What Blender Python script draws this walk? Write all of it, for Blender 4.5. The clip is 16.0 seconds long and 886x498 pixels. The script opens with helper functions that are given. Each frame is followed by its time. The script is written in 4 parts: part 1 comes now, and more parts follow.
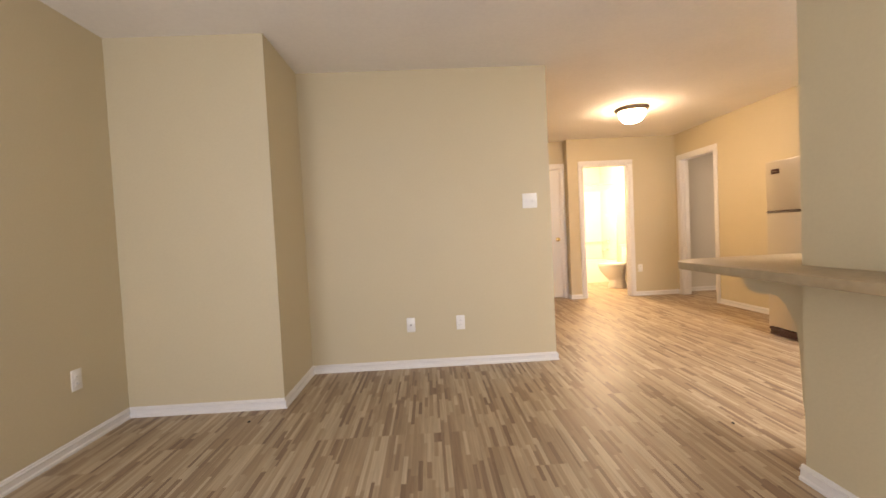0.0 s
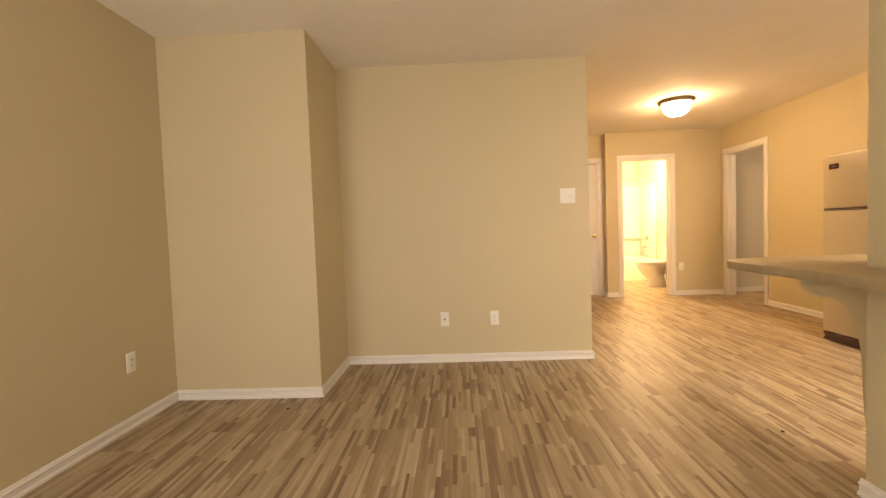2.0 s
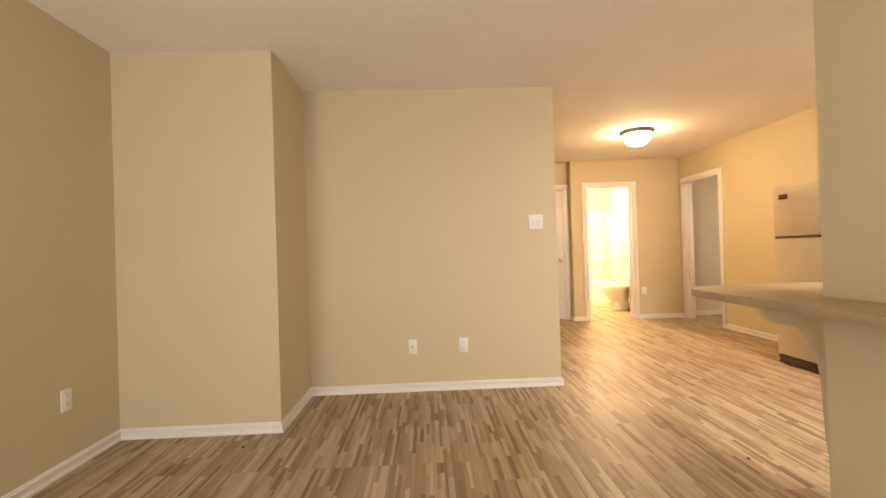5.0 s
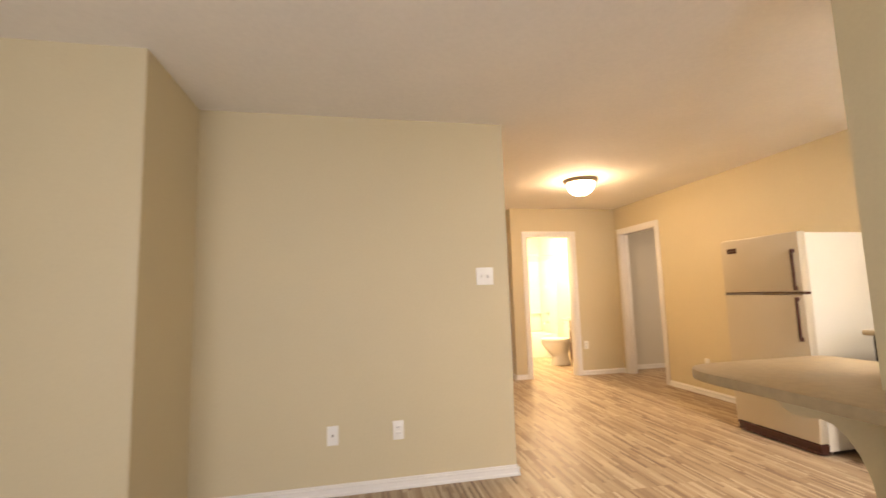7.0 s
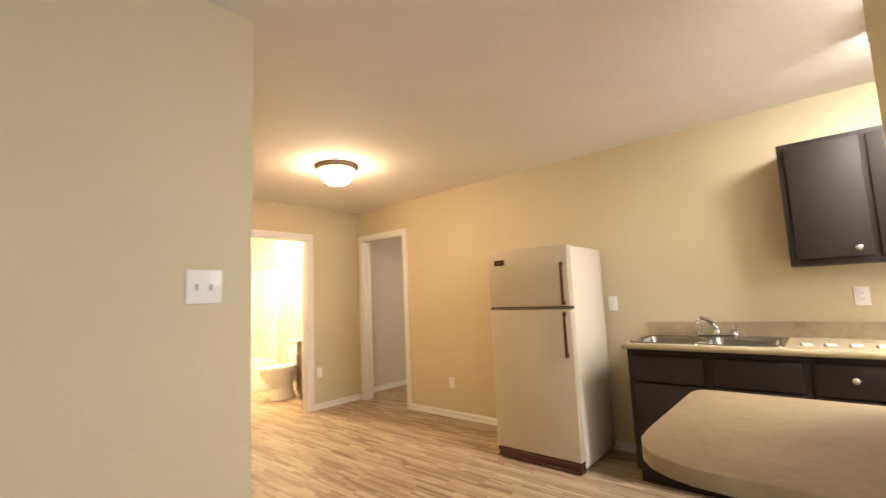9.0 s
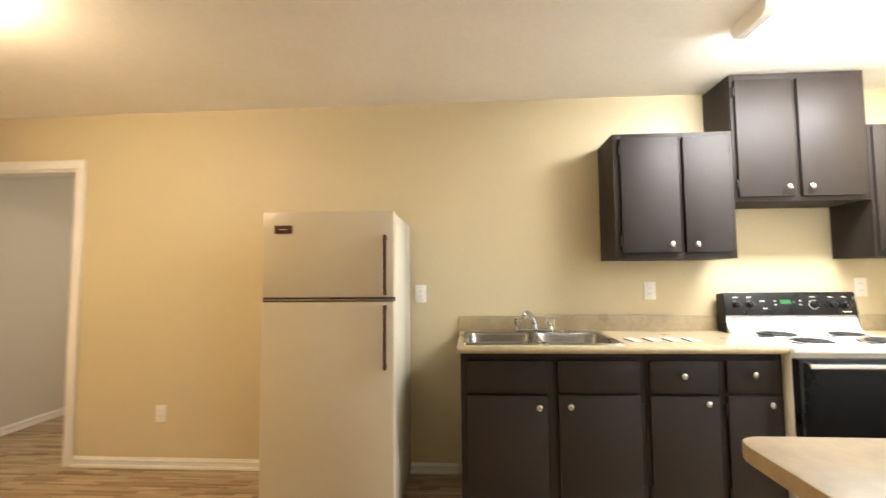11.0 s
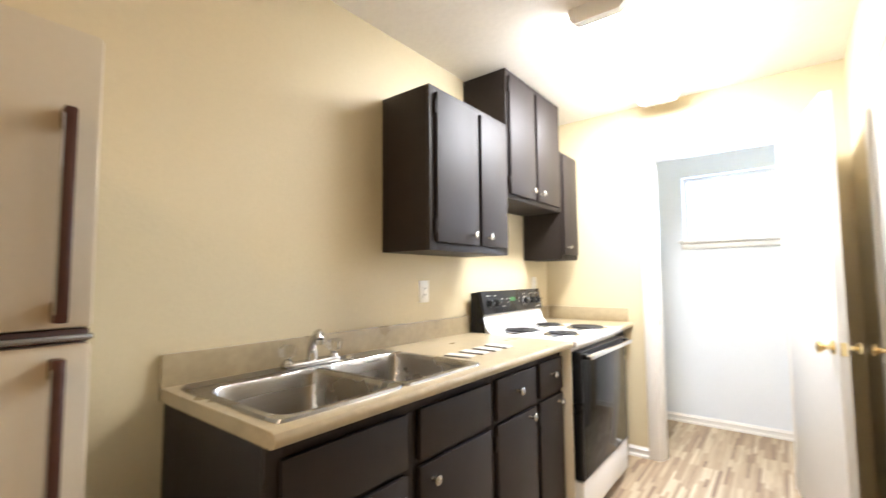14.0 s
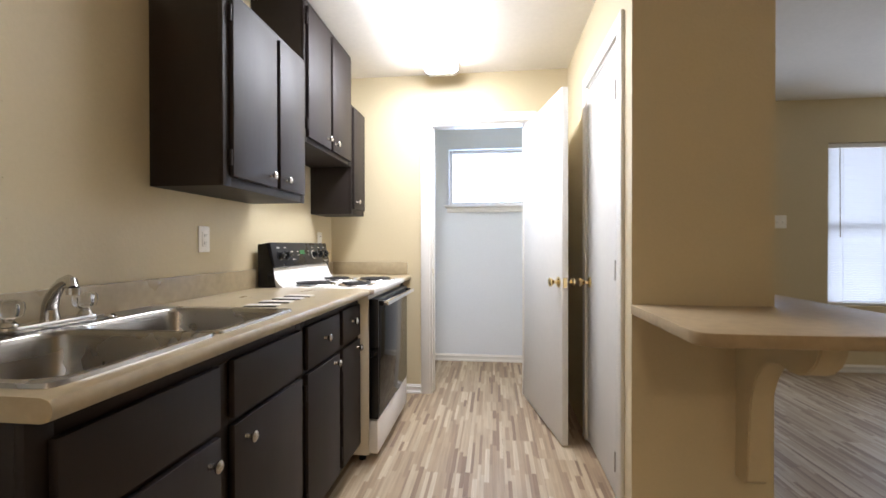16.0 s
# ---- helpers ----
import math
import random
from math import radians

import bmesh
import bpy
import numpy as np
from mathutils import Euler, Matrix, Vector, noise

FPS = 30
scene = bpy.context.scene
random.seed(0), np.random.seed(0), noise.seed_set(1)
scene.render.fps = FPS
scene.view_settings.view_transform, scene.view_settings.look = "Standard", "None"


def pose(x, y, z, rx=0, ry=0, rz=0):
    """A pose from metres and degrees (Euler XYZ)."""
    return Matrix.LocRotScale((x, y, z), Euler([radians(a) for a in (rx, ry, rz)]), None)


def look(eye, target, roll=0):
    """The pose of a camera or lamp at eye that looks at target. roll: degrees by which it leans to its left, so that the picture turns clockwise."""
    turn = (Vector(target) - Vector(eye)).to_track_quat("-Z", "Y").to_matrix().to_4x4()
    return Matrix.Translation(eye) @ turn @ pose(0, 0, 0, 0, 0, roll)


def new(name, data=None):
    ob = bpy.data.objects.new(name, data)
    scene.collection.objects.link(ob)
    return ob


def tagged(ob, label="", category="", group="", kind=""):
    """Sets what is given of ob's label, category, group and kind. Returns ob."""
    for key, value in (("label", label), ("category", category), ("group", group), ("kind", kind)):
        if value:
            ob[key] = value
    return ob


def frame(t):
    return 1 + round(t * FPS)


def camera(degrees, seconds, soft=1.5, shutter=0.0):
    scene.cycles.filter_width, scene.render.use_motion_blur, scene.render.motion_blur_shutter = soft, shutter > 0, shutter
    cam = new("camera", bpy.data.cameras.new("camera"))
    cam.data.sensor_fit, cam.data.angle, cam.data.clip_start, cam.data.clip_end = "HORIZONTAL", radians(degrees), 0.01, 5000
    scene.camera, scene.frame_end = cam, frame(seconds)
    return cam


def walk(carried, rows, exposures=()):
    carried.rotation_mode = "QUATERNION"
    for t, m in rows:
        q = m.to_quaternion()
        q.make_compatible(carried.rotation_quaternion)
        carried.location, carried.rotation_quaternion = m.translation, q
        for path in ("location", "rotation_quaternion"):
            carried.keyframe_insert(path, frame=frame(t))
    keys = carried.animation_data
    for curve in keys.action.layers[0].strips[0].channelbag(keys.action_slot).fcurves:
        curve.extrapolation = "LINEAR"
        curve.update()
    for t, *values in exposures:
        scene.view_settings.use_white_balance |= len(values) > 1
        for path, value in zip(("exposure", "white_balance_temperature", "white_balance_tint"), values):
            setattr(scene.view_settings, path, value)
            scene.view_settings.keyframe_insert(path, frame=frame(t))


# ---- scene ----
cam = camera(91.5, 16.0, 1.5, 0.5)
PATH = [
    (0, (0.213, 0.157, 1.101), (0.281, 2.155, 1.033), -2.8),
    (0.5, (0.209, 0.182, 1.107), (0.153, 2.178, 1.0), -2.0),
    (1, (0.194, 0.186, 1.113), (0.043, 2.178, 1.023), -3.4),
    (1.5, (0.188, 0.172, 1.103), (0.099, 2.168, 1.031), -1.9),
    (2, (0.182, 0.162, 1.105), (0.105, 2.159, 1.017), -2.1),
    (2.5, (0.171, 0.182, 1.1), (0.112, 2.18, 1.034), -1.6),
    (3, (0.183, 0.183, 1.111), (0.171, 2.183, 1.057), -1.8),
    (3.5, (0.179, 0.186, 1.113), (0.217, 2.186, 1.086), -1.4),
    (6, (0.184, 0.319, 1.172), (0.289, 2.315, 1.262), -2.1),
    (6.5, (0.209, 0.553, 1.206), (0.387, 2.537, 1.391), -1.8),
    (7, (0.196, 0.816, 1.226), (0.588, 2.765, 1.436), -1.7),
    (7.5, (0.222, 1.11, 1.243), (0.951, 2.963, 1.426), -2.2),
    (8, (0.289, 1.442, 1.269), (1.243, 3.188, 1.469), -1.2),
    (8.5, (0.357, 1.756, 1.265), (1.584, 3.317, 1.508), -1.3),
    (9, (0.464, 2.054, 1.271), (1.966, 3.355, 1.493), -2.5),
    (9.5, (0.63, 2.319, 1.266), (2.29, 3.409, 1.506), -1.7),
    (10, (0.759, 2.574, 1.275), (2.566, 3.406, 1.478), -0.1),
    (10.2, (0.827, 2.684, 1.293), (2.691, 3.383, 1.488), -0.0),
    (12.3, (1.925, 3.338, 1.232), (3.835, 2.758, 1.36), 0.2),
    (12.5, (2.014, 3.373, 1.235), (3.901, 2.732, 1.402), 0.6),
    (13, (2.21, 3.481, 1.235), (3.986, 2.582, 1.427), 1.6),
    (13.5, (2.395, 3.602, 1.251), (3.936, 2.334, 1.39), -0.7),
    (14, (2.591, 3.613, 1.238), (3.824, 2.044, 1.374), -0.5),
    (14.5, (2.702, 3.623, 1.229), (3.516, 1.809, 1.447), 0.8),
    (15, (2.791, 3.648, 1.214), (3.232, 1.702, 1.358), -0.2),
    (15.5, (2.805, 3.644, 1.169), (3.102, 1.667, 1.224), 1.2),
    (16, (2.806, 3.657, 1.137), (3.04, 1.671, 1.124), -0.1),
]
EXPOSURES = [
    (0, 0.58, 6800, 25), (1.0, 0.40, 7900, 28), (1.5, 0.42, 9400, 27), (3.5, 0.68, 8700, 23), (6.5, 0.62, 7400, 25), (8.0, 0.54, 6850, 20), (9.0, 0.48, 6700, 19), (10.0, 0.54, 6450, 16),
    (12.5, 0.67, 6080, 13), (13.5, 0.67, 6000, 15), (14.5, 0.30, 5900, 17), (16.0, -0.36, 5800, 18),
]
walk(cam, [(t, look(eye, target, roll)) for t, eye, target, roll in PATH], EXPOSURES)

# ---- light ----
world = bpy.data.worlds.new("world")
scene.world = world
world.use_nodes = True
wn = world.node_tree.nodes
sky = wn.new("ShaderNodeTexSky")
sky.sky_type, sky.sun_disc = "NISHITA", False
sky.sun_elevation, sky.sun_rotation = radians(49), radians(23)
wn["Background"].inputs["Strength"].default_value = 0.1
world.node_tree.links.new(sky.outputs["Color"], wn["Background"].inputs["Color"])


def lamp(name, kind, m, energy, color, size=0.1, size_y=None, angle=None):
    data = bpy.data.lights.new(name, kind)
    data.energy, data.color = energy, color
    if kind == "AREA":
        data.shape, data.size, data.size_y = "RECTANGLE", size, size_y or size
    elif kind == "SUN":
        data.angle = angle
    else:
        data.shadow_soft_size = size
    ob = new(name, data)
    ob.matrix_world = m
    return ob


lamp("sun", "SUN", look((3, 7, 9), (0, 0, 0)), 2.0, (1.0, 0.95, 0.88), angle=radians(0.5))
DAY = (0.80, 0.90, 1.0)
DOOR_DAY, SIDE_FILL, LIVING_DAY, LAUNDRY_DAY, BEDROOM_FILL = 13.5, 26.0, 12.0, 25.0, 15.0
HALL_LAMP, KITCHEN_LAMP, BATH_LAMP = 68.0, 71.0, 330.0
doorway = lamp("doorway_daylight", "AREA", look((0.83, -0.70, 1.03), (0.6, 3, 1.03)), DOOR_DAY, DAY, 0.86, 1.98)
doorway.data.spread = radians(120)
# fill lamp at an added, unseen window, to even out the living room
lamp("daylight_panel", "AREA", look((-1.30, -0.66, 1.3), (-1.0, 3, 1.2)), SIDE_FILL, DAY, 0.78, 1.4)
lamp("daylight_panel", "AREA", look((-0.51, -0.86, 1.3), (-0.51, 3, 1.3)), LIVING_DAY, (0.88, 0.94, 1.0), 0.66, 1.6)
lamp("daylight_panel", "AREA", look((2.8, -0.80, 1.82), (2.8, 3, 1.6)), LAUNDRY_DAY, (0.61, 0.77, 1.0), 1.0, 0.62)
# unseen lamp added to brighten the next room, whose walls hold no window
lamp("daylight_panel", "AREA", look((6.05, 5.6, 1.4), (4.0, 5.8, 1.2)), BEDROOM_FILL, (1.0, 0.86, 0.66), 1.2, 1.2)


# ---- materials ----
def mat(name, color, rough=0.5, metal=0.0, var=0.08, scale=4.0, fine=60.0, bump=0.05, fine_bump=0.3, emit=0.0, emit_color=None, spec=0.5, rough_var=0.03, stretch=(1, 1, 1)):
    """A painted, plastic or metal surface with broad stains, fine grain and relief."""
    m = bpy.data.materials.new(name)
    m.use_nodes = True
    nt = m.node_tree
    n, l = nt.nodes, nt.links
    b = n["Principled BSDF"]
    tc, mp = n.new("ShaderNodeTexCoord"), n.new("ShaderNodeMapping")
    mp.inputs["Scale"].default_value = stretch
    l.new(tc.outputs["Object"], mp.inputs["Vector"])
    big, small = n.new("ShaderNodeTexNoise"), n.new("ShaderNodeTexNoise")
    for t, s, d in ((big, scale, 3), (small, fine, 4)):
        t.inputs["Scale"].default_value, t.inputs["Detail"].default_value = s, d
        l.new(mp.outputs["Vector"], t.inputs["Vector"])
    add = n.new("ShaderNodeMath")
    add.operation = "ADD"
    l.new(big.outputs["Fac"], add.inputs[0])
    l.new(small.outputs["Fac"], add.inputs[1])
    ramp = n.new("ShaderNodeMapRange")
    ramp.inputs["From Min"].default_value, ramp.inputs["From Max"].default_value = 0.6, 1.4
    ramp.inputs["To Min"].default_value, ramp.inputs["To Max"].default_value = 1 - var, 1 + var
    l.new(add.outputs[0], ramp.inputs["Value"])
    mul = n.new("ShaderNodeVectorMath")
    mul.operation = "SCALE"
    mul.inputs[0].default_value = color
    l.new(ramp.outputs["Result"], mul.inputs["Scale"])
    l.new(mul.outputs[0], b.inputs["Base Color"])
    rr = n.new("ShaderNodeMapRange")
    rr.inputs["From Min"].default_value, rr.inputs["From Max"].default_value = 0.3, 0.7
    rr.inputs["To Min"].default_value, rr.inputs["To Max"].default_value = max(rough - rough_var, 0.02), min(rough + rough_var, 1)
    l.new(big.outputs["Fac"], rr.inputs["Value"])
    l.new(rr.outputs["Result"], b.inputs["Roughness"])
    b.inputs["Metallic"].default_value = metal
    b.inputs["Specular IOR Level"].default_value = spec
    if bump:
        bp = n.new("ShaderNodeBump")
        bp.inputs["Strength"].default_value, bp.inputs["Distance"].default_value = fine_bump, bump * 0.01
        l.new(small.outputs["Fac"], bp.inputs["Height"])
        l.new(bp.outputs["Normal"], b.inputs["Normal"])
    if emit:
        b.inputs["Emission Color"].default_value = (*(emit_color or color), 1)
        b.inputs["Emission Strength"].default_value = emit
    return m


PAINT = mat("beige_wall_paint", (0.59, 0.50, 0.32), 0.55, var=0.03, scale=1.6, fine=75, bump=0.32, fine_bump=0.25, spec=0.35)
GREY_PAINT = mat("grey_wall_paint", (0.73, 0.755, 0.79), 0.6, var=0.03, scale=1.6, fine=85, bump=0.3, fine_bump=0.25)
BEDROOM_PAINT = mat("stone_wall_paint", (0.60, 0.56, 0.47), 0.6, var=0.03, scale=1.6, fine=85, bump=0.3, fine_bump=0.25)
CREAM_PAINT = mat("cream_wall_paint", (0.72, 0.66, 0.50), 0.5, var=0.03, scale=1.6, fine=85, bump=0.3, fine_bump=0.25)
CEILING = mat("textured_ceiling_paint", (0.84, 0.80, 0.73), 0.8, var=0.04, scale=2.0, fine=38, bump=0.5, fine_bump=0.25, spec=0.2)
TRIM = mat("white_trim_paint", (0.76, 0.73, 0.68), 0.35, var=0.03, scale=3, fine=40, bump=0.06)
DOOR_WHITE = mat("white_door_paint", (0.76, 0.74, 0.70), 0.4, var=0.03, scale=2, fine=30, bump=0.12)
ESPRESSO = mat("espresso_cabinet_paint", (0.016, 0.0098, 0.0068), 0.58, spec=0.38, var=0.10, rough_var=0.03, scale=5, fine=50, bump=0.1, stretch=(1, 1, 0.25))
LAMINATE = mat("mottled_tan_laminate", (0.38, 0.305, 0.185), 0.30, var=0.16, scale=6, fine=34, bump=0.02)
BAR_LAMINATE = mat("brown_bar_laminate", (0.36, 0.27, 0.155), 0.42, var=0.17, scale=5, fine=30, bump=0.02)
STEEL = mat("brushed_stainless_steel", (0.35, 0.33, 0.30), 0.27, 1.0, var=0.06, scale=6, fine=160, bump=0.02, stretch=(1, 0.1, 1))
TAP_METAL = mat("worn_tap_chrome", (0.55, 0.54, 0.52), 0.2, 1.0, var=0.06, bump=0)
CHROME = mat("chrome", (0.80, 0.79, 0.77), 0.08, 1.0, var=0.02, bump=0, rough_var=0.03)
NICKEL = mat("satin_nickel", (0.50, 0.475, 0.435), 0.25, 1.0, var=0.04, bump=0)
BRASS = mat("polished_brass", (0.80, 0.64, 0.33), 0.16, 1.0, var=0.05, bump=0, rough_var=0.04)
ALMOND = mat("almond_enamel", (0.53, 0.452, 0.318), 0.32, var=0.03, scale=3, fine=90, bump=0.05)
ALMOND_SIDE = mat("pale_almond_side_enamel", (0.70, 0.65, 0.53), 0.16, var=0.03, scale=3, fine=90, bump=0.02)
WHITE_ENAMEL = mat("white_enamel", (0.82, 0.80, 0.76), 0.2, var=0.02, bump=0)
BLACK_ENAMEL = mat("black_enamel", (0.008, 0.008, 0.009), 0.28, spec=0.3, var=0.1, bump=0)
BLACK_GLASS = mat("black_oven_glass", (0.004, 0.004, 0.0045), 0.09, var=0.05, bump=0, rough_var=0.02, spec=0.15)
BROWN_PLASTIC = mat("dark_brown_plastic", (0.070, 0.027, 0.018), 0.25, var=0.1, bump=0.03)
WHITE_PLASTIC = mat("white_plastic", (0.80, 0.77, 0.70), 0.35, var=0.02, bump=0)
DARK_GAP = mat("dark_slot", (0.02, 0.018, 0.015), 0.7, var=0.1, bump=0)
COIL = mat("burner_coil", (0.018, 0.016, 0.015), 0.55, var=0.2, fine=90, bump=0.05)
BRONZE = mat("oil_rubbed_bronze", (0.30, 0.235, 0.175), 0.4, 0.5, var=0.15, bump=0.02)
PORCELAIN = mat("white_porcelain", (0.84, 0.81, 0.74), 0.12, var=0.02, bump=0, rough_var=0.04)
TILE = mat("white_shower_surround", (0.80, 0.77, 0.70), 0.25, var=0.03, bump=0.03)
WALNUT = mat("dark_walnut_veneer", (0.075, 0.032, 0.018), 0.4, var=0.25, scale=4, fine=60, bump=0.05, stretch=(1, 1, 0.12))
LAMP_GLASS = mat("frosted_lamp_glass", (0.9, 0.82, 0.65), 0.4, var=0.02, bump=0, emit=HALL_LAMP, emit_color=(1.0, 0.76, 0.47))
DIFFUSER = mat("fluorescent_diffuser", (0.9, 0.9, 0.86), 0.4, var=0.02, bump=0, emit=KITCHEN_LAMP, emit_color=(0.98, 0.99, 0.94))
BATH_GLASS = mat("bath_lamp_glass", (0.9, 0.85, 0.7), 0.4, var=0.02, bump=0, emit=BATH_LAMP, emit_color=(1.0, 0.83, 0.53))
CLOCK_GREEN = mat("green_clock_display", (0.02, 0.1, 0.03), 0.3, var=0.02, bump=0, emit=0.12, emit_color=(0.05, 0.7, 0.15))
GRASS = mat("lawn", (0.09, 0.12, 0.04), 0.9, var=0.3, scale=1.5, fine=20, bump=0.5)


def glass(name, color, rough=0.02, ior=1.45):
    m = bpy.data.materials.new(name)
    m.use_nodes = True
    b = m.node_tree.nodes["Principled BSDF"]
    b.inputs["Base Color"].default_value = (*color, 1)
    b.inputs["Roughness"].default_value, b.inputs["IOR"].default_value = rough, ior
    b.inputs["Transmission Weight"].default_value = 1.0
    return m


PANE = glass("window_glass", (0.97, 0.98, 0.98), 0.0, 1.05)
ACRYLIC = glass("clear_acrylic", (0.95, 0.96, 0.96), 0.05, 1.49)


def slat_material():
    m = bpy.data.materials.new("white_vinyl_slat")
    m.use_nodes = True
    n, l = m.node_tree.nodes, m.node_tree.links
    b = n["Principled BSDF"]
    b.inputs["Base Color"].default_value, b.inputs["Roughness"].default_value = (0.82, 0.83, 0.84, 1), 0.4
    tr, mix = n.new("ShaderNodeBsdfTranslucent"), n.new("ShaderNodeMixShader")
    tr.inputs["Color"].default_value = (0.85, 0.88, 0.92, 1)
    mix.inputs["Fac"].default_value = 0.3
    l.new(b.outputs["BSDF"], mix.inputs[1])
    l.new(tr.outputs["BSDF"], mix.inputs[2])
    l.new(mix.outputs["Shader"], n["Material Output"].inputs["Surface"])
    return m


SLAT = slat_material()


def floor_material():
    """Printed laminate strips: each strip its own brown, with grain along its length."""
    m = bpy.data.materials.new("multi_strip_laminate")
    m.use_nodes = True
    n, l = m.node_tree.nodes, m.node_tree.links
    b = n["Principled BSDF"]
    geo, info = n.new("ShaderNodeNewGeometry"), n.new("ShaderNodeObjectInfo")
    add, frac = n.new("ShaderNodeMath"), n.new("ShaderNodeMath")
    frac.operation = "FRACT"
    l.new(geo.outputs["Random Per Island"], add.inputs[0])
    l.new(info.outputs["Random"], add.inputs[1])
    l.new(add.outputs[0], frac.inputs[0])
    ramp = n.new("ShaderNodeValToRGB")
    stops = ((0.0, (0.208, 0.138, 0.086)), (0.14, (0.272, 0.188, 0.118)), (0.34, (0.345, 0.252, 0.157)), (0.58, (0.396, 0.299, 0.190)), (0.82, (0.444, 0.348, 0.229)), (1.0, (0.512, 0.418, 0.290)))
    while len(ramp.color_ramp.elements) < len(stops):
        ramp.color_ramp.elements.new(0.5)
    for e, (p, c) in zip(ramp.color_ramp.elements, stops):
        e.position, e.color = p, (*c, 1)
    l.new(frac.outputs[0], ramp.inputs["Fac"])
    tc, mp = n.new("ShaderNodeTexCoord"), n.new("ShaderNodeMapping")
    mp.inputs["Scale"].default_value = (90, 4, 1)
    l.new(tc.outputs["Object"], mp.inputs["Vector"])
    grain = n.new("ShaderNodeTexNoise")
    grain.inputs["Scale"].default_value, grain.inputs["Detail"].default_value = 1.0, 5
    l.new(mp.outputs["Vector"], grain.inputs["Vector"])
    gm = n.new("ShaderNodeMapRange")
    gm.inputs["From Min"].default_value, gm.inputs["From Max"].default_value = 0.3, 0.7
    gm.inputs["To Min"].default_value, gm.inputs["To Max"].default_value = 0.85, 1.13
    l.new(grain.outputs["Fac"], gm.inputs["Value"])
    sc = n.new("ShaderNodeVectorMath")
    sc.operation = "SCALE"
    l.new(ramp.outputs["Color"], sc.inputs[0])
    l.new(gm.outputs["Result"], sc.inputs["Scale"])
    l.new(sc.outputs[0], b.inputs["Base Color"])
    b.inputs["Roughness"].default_value = 0.46
    b.inputs["Specular IOR Level"].default_value = 0.3
    bp = n.new("ShaderNodeBump")
    bp.inputs["Strength"].default_value, bp.inputs["Distance"].default_value = 0.2, 0.0006
    l.new(grain.outputs["Fac"], bp.inputs["Height"])
    l.new(bp.outputs["Normal"], b.inputs["Normal"])
    return m


STRIPS = floor_material()


# ---- mesh helpers ----
def box(bm, x0, x1, y0, y1, z0, z1, bevel=0.0, seg=2):
    vs = bmesh.ops.create_cube(bm, size=1.0)["verts"]
    for v in vs:
        v.co = Vector(((x0 + x1) / 2 + v.co.x * (x1 - x0), (y0 + y1) / 2 + v.co.y * (y1 - y0), (z0 + z1) / 2 + v.co.z * (z1 - z0)))
    if bevel:
        es = list({e for v in vs for e in v.link_edges})
        bmesh.ops.bevel(bm, geom=es, offset=bevel, segments=seg, affect="EDGES", profile=0.5)
    return bm


def boxes(*rows, bevel=0.0):
    bm = bmesh.new()
    for r in rows:
        box(bm, *r, bevel=bevel)
    return bm


def prism(outline, z0, z1, bevel=0.0):
    """An outline (x, y) raised from z0 to z1."""
    bm = bmesh.new()
    low = [bm.verts.new((x, y, z0)) for x, y in outline]
    f = bm.faces.new(low)
    up = bmesh.ops.extrude_face_region(bm, geom=[f])["geom"]
    for v in up:
        if isinstance(v, bmesh.types.BMVert):
            v.co.z = z1
    bmesh.ops.recalc_face_normals(bm, faces=bm.faces[:])
    if bevel:
        es = [e for e in bm.edges if abs(e.verts[0].co.z - e.verts[1].co.z) < 1e-6]
        bmesh.ops.bevel(bm, geom=es, offset=bevel, segments=2, affect="EDGES", profile=0.5)
    return bm


def lathe(profile, seg=24, m=None, bm=None):
    """A profile (radius, height) turned round z, then moved by m."""
    bm = bm or bmesh.new()
    rings = []
    for r, z in profile:
        if r < 1e-5:
            rings.append([bm.verts.new((0, 0, z))])
        else:
            rings.append([bm.verts.new((r * math.cos(2 * math.pi * k / seg), r * math.sin(2 * math.pi * k / seg), z)) for k in range(seg)])
    made = [v for ring in rings for v in ring]
    for a, b in zip(rings, rings[1:]):
        for k in range(seg):
            k2 = (k + 1) % seg
            if len(a) == 1 and len(b) == 1:
                continue
            if len(a) == 1:
                bm.faces.new((a[0], b[k], b[k2]))
            elif len(b) == 1:
                bm.faces.new((a[k], b[0], a[k2]))
            else:
                bm.faces.new((a[k], b[k], b[k2], a[k2]))
    if m:
        for v in made:
            v.co = m @ v.co
    bmesh.ops.recalc_face_normals(bm, faces=bm.faces[:])
    return bm


def tube(points, radii, seg=12, bm=None):
    """A round bar through the points."""
    bm = bm or bmesh.new()
    pts = [Vector(p) for p in points]
    if not isinstance(radii, (list, tuple)):
        radii = [radii] * len(pts)
    rings, up = [], Vector((0.13, 0.27, 0.95))
    for k, p in enumerate(pts):
        d = (pts[min(k + 1, len(pts) - 1)] - pts[max(k - 1, 0)]).normalized()
        a = d.cross(up if abs(d.dot(up)) < 0.97 else Vector((1, 0, 0))).normalized()
        c = d.cross(a)
        rings.append([bm.verts.new(p + radii[k] * (math.cos(2 * math.pi * j / seg) * a + math.sin(2 * math.pi * j / seg) * c)) for j in range(seg)])
    for a, b in zip(rings, rings[1:]):
        for j in range(seg):
            bm.faces.new((a[j], a[(j + 1) % seg], b[(j + 1) % seg], b[j]))
    bm.faces.new(rings[0])
    bm.faces.new(rings[-1])
    bmesh.ops.recalc_face_normals(bm, faces=bm.faces[:])
    return bm


def mesh_of(name, bm, material, smooth=True):
    me = bpy.data.meshes.new(name)
    bm.normal_update()
    bm.to_mesh(me)
    bm.free()
    me.materials.append(material)
    if smooth:
        me.shade_smooth()
        me.set_sharp_from_angle(angle=radians(35))
    return me


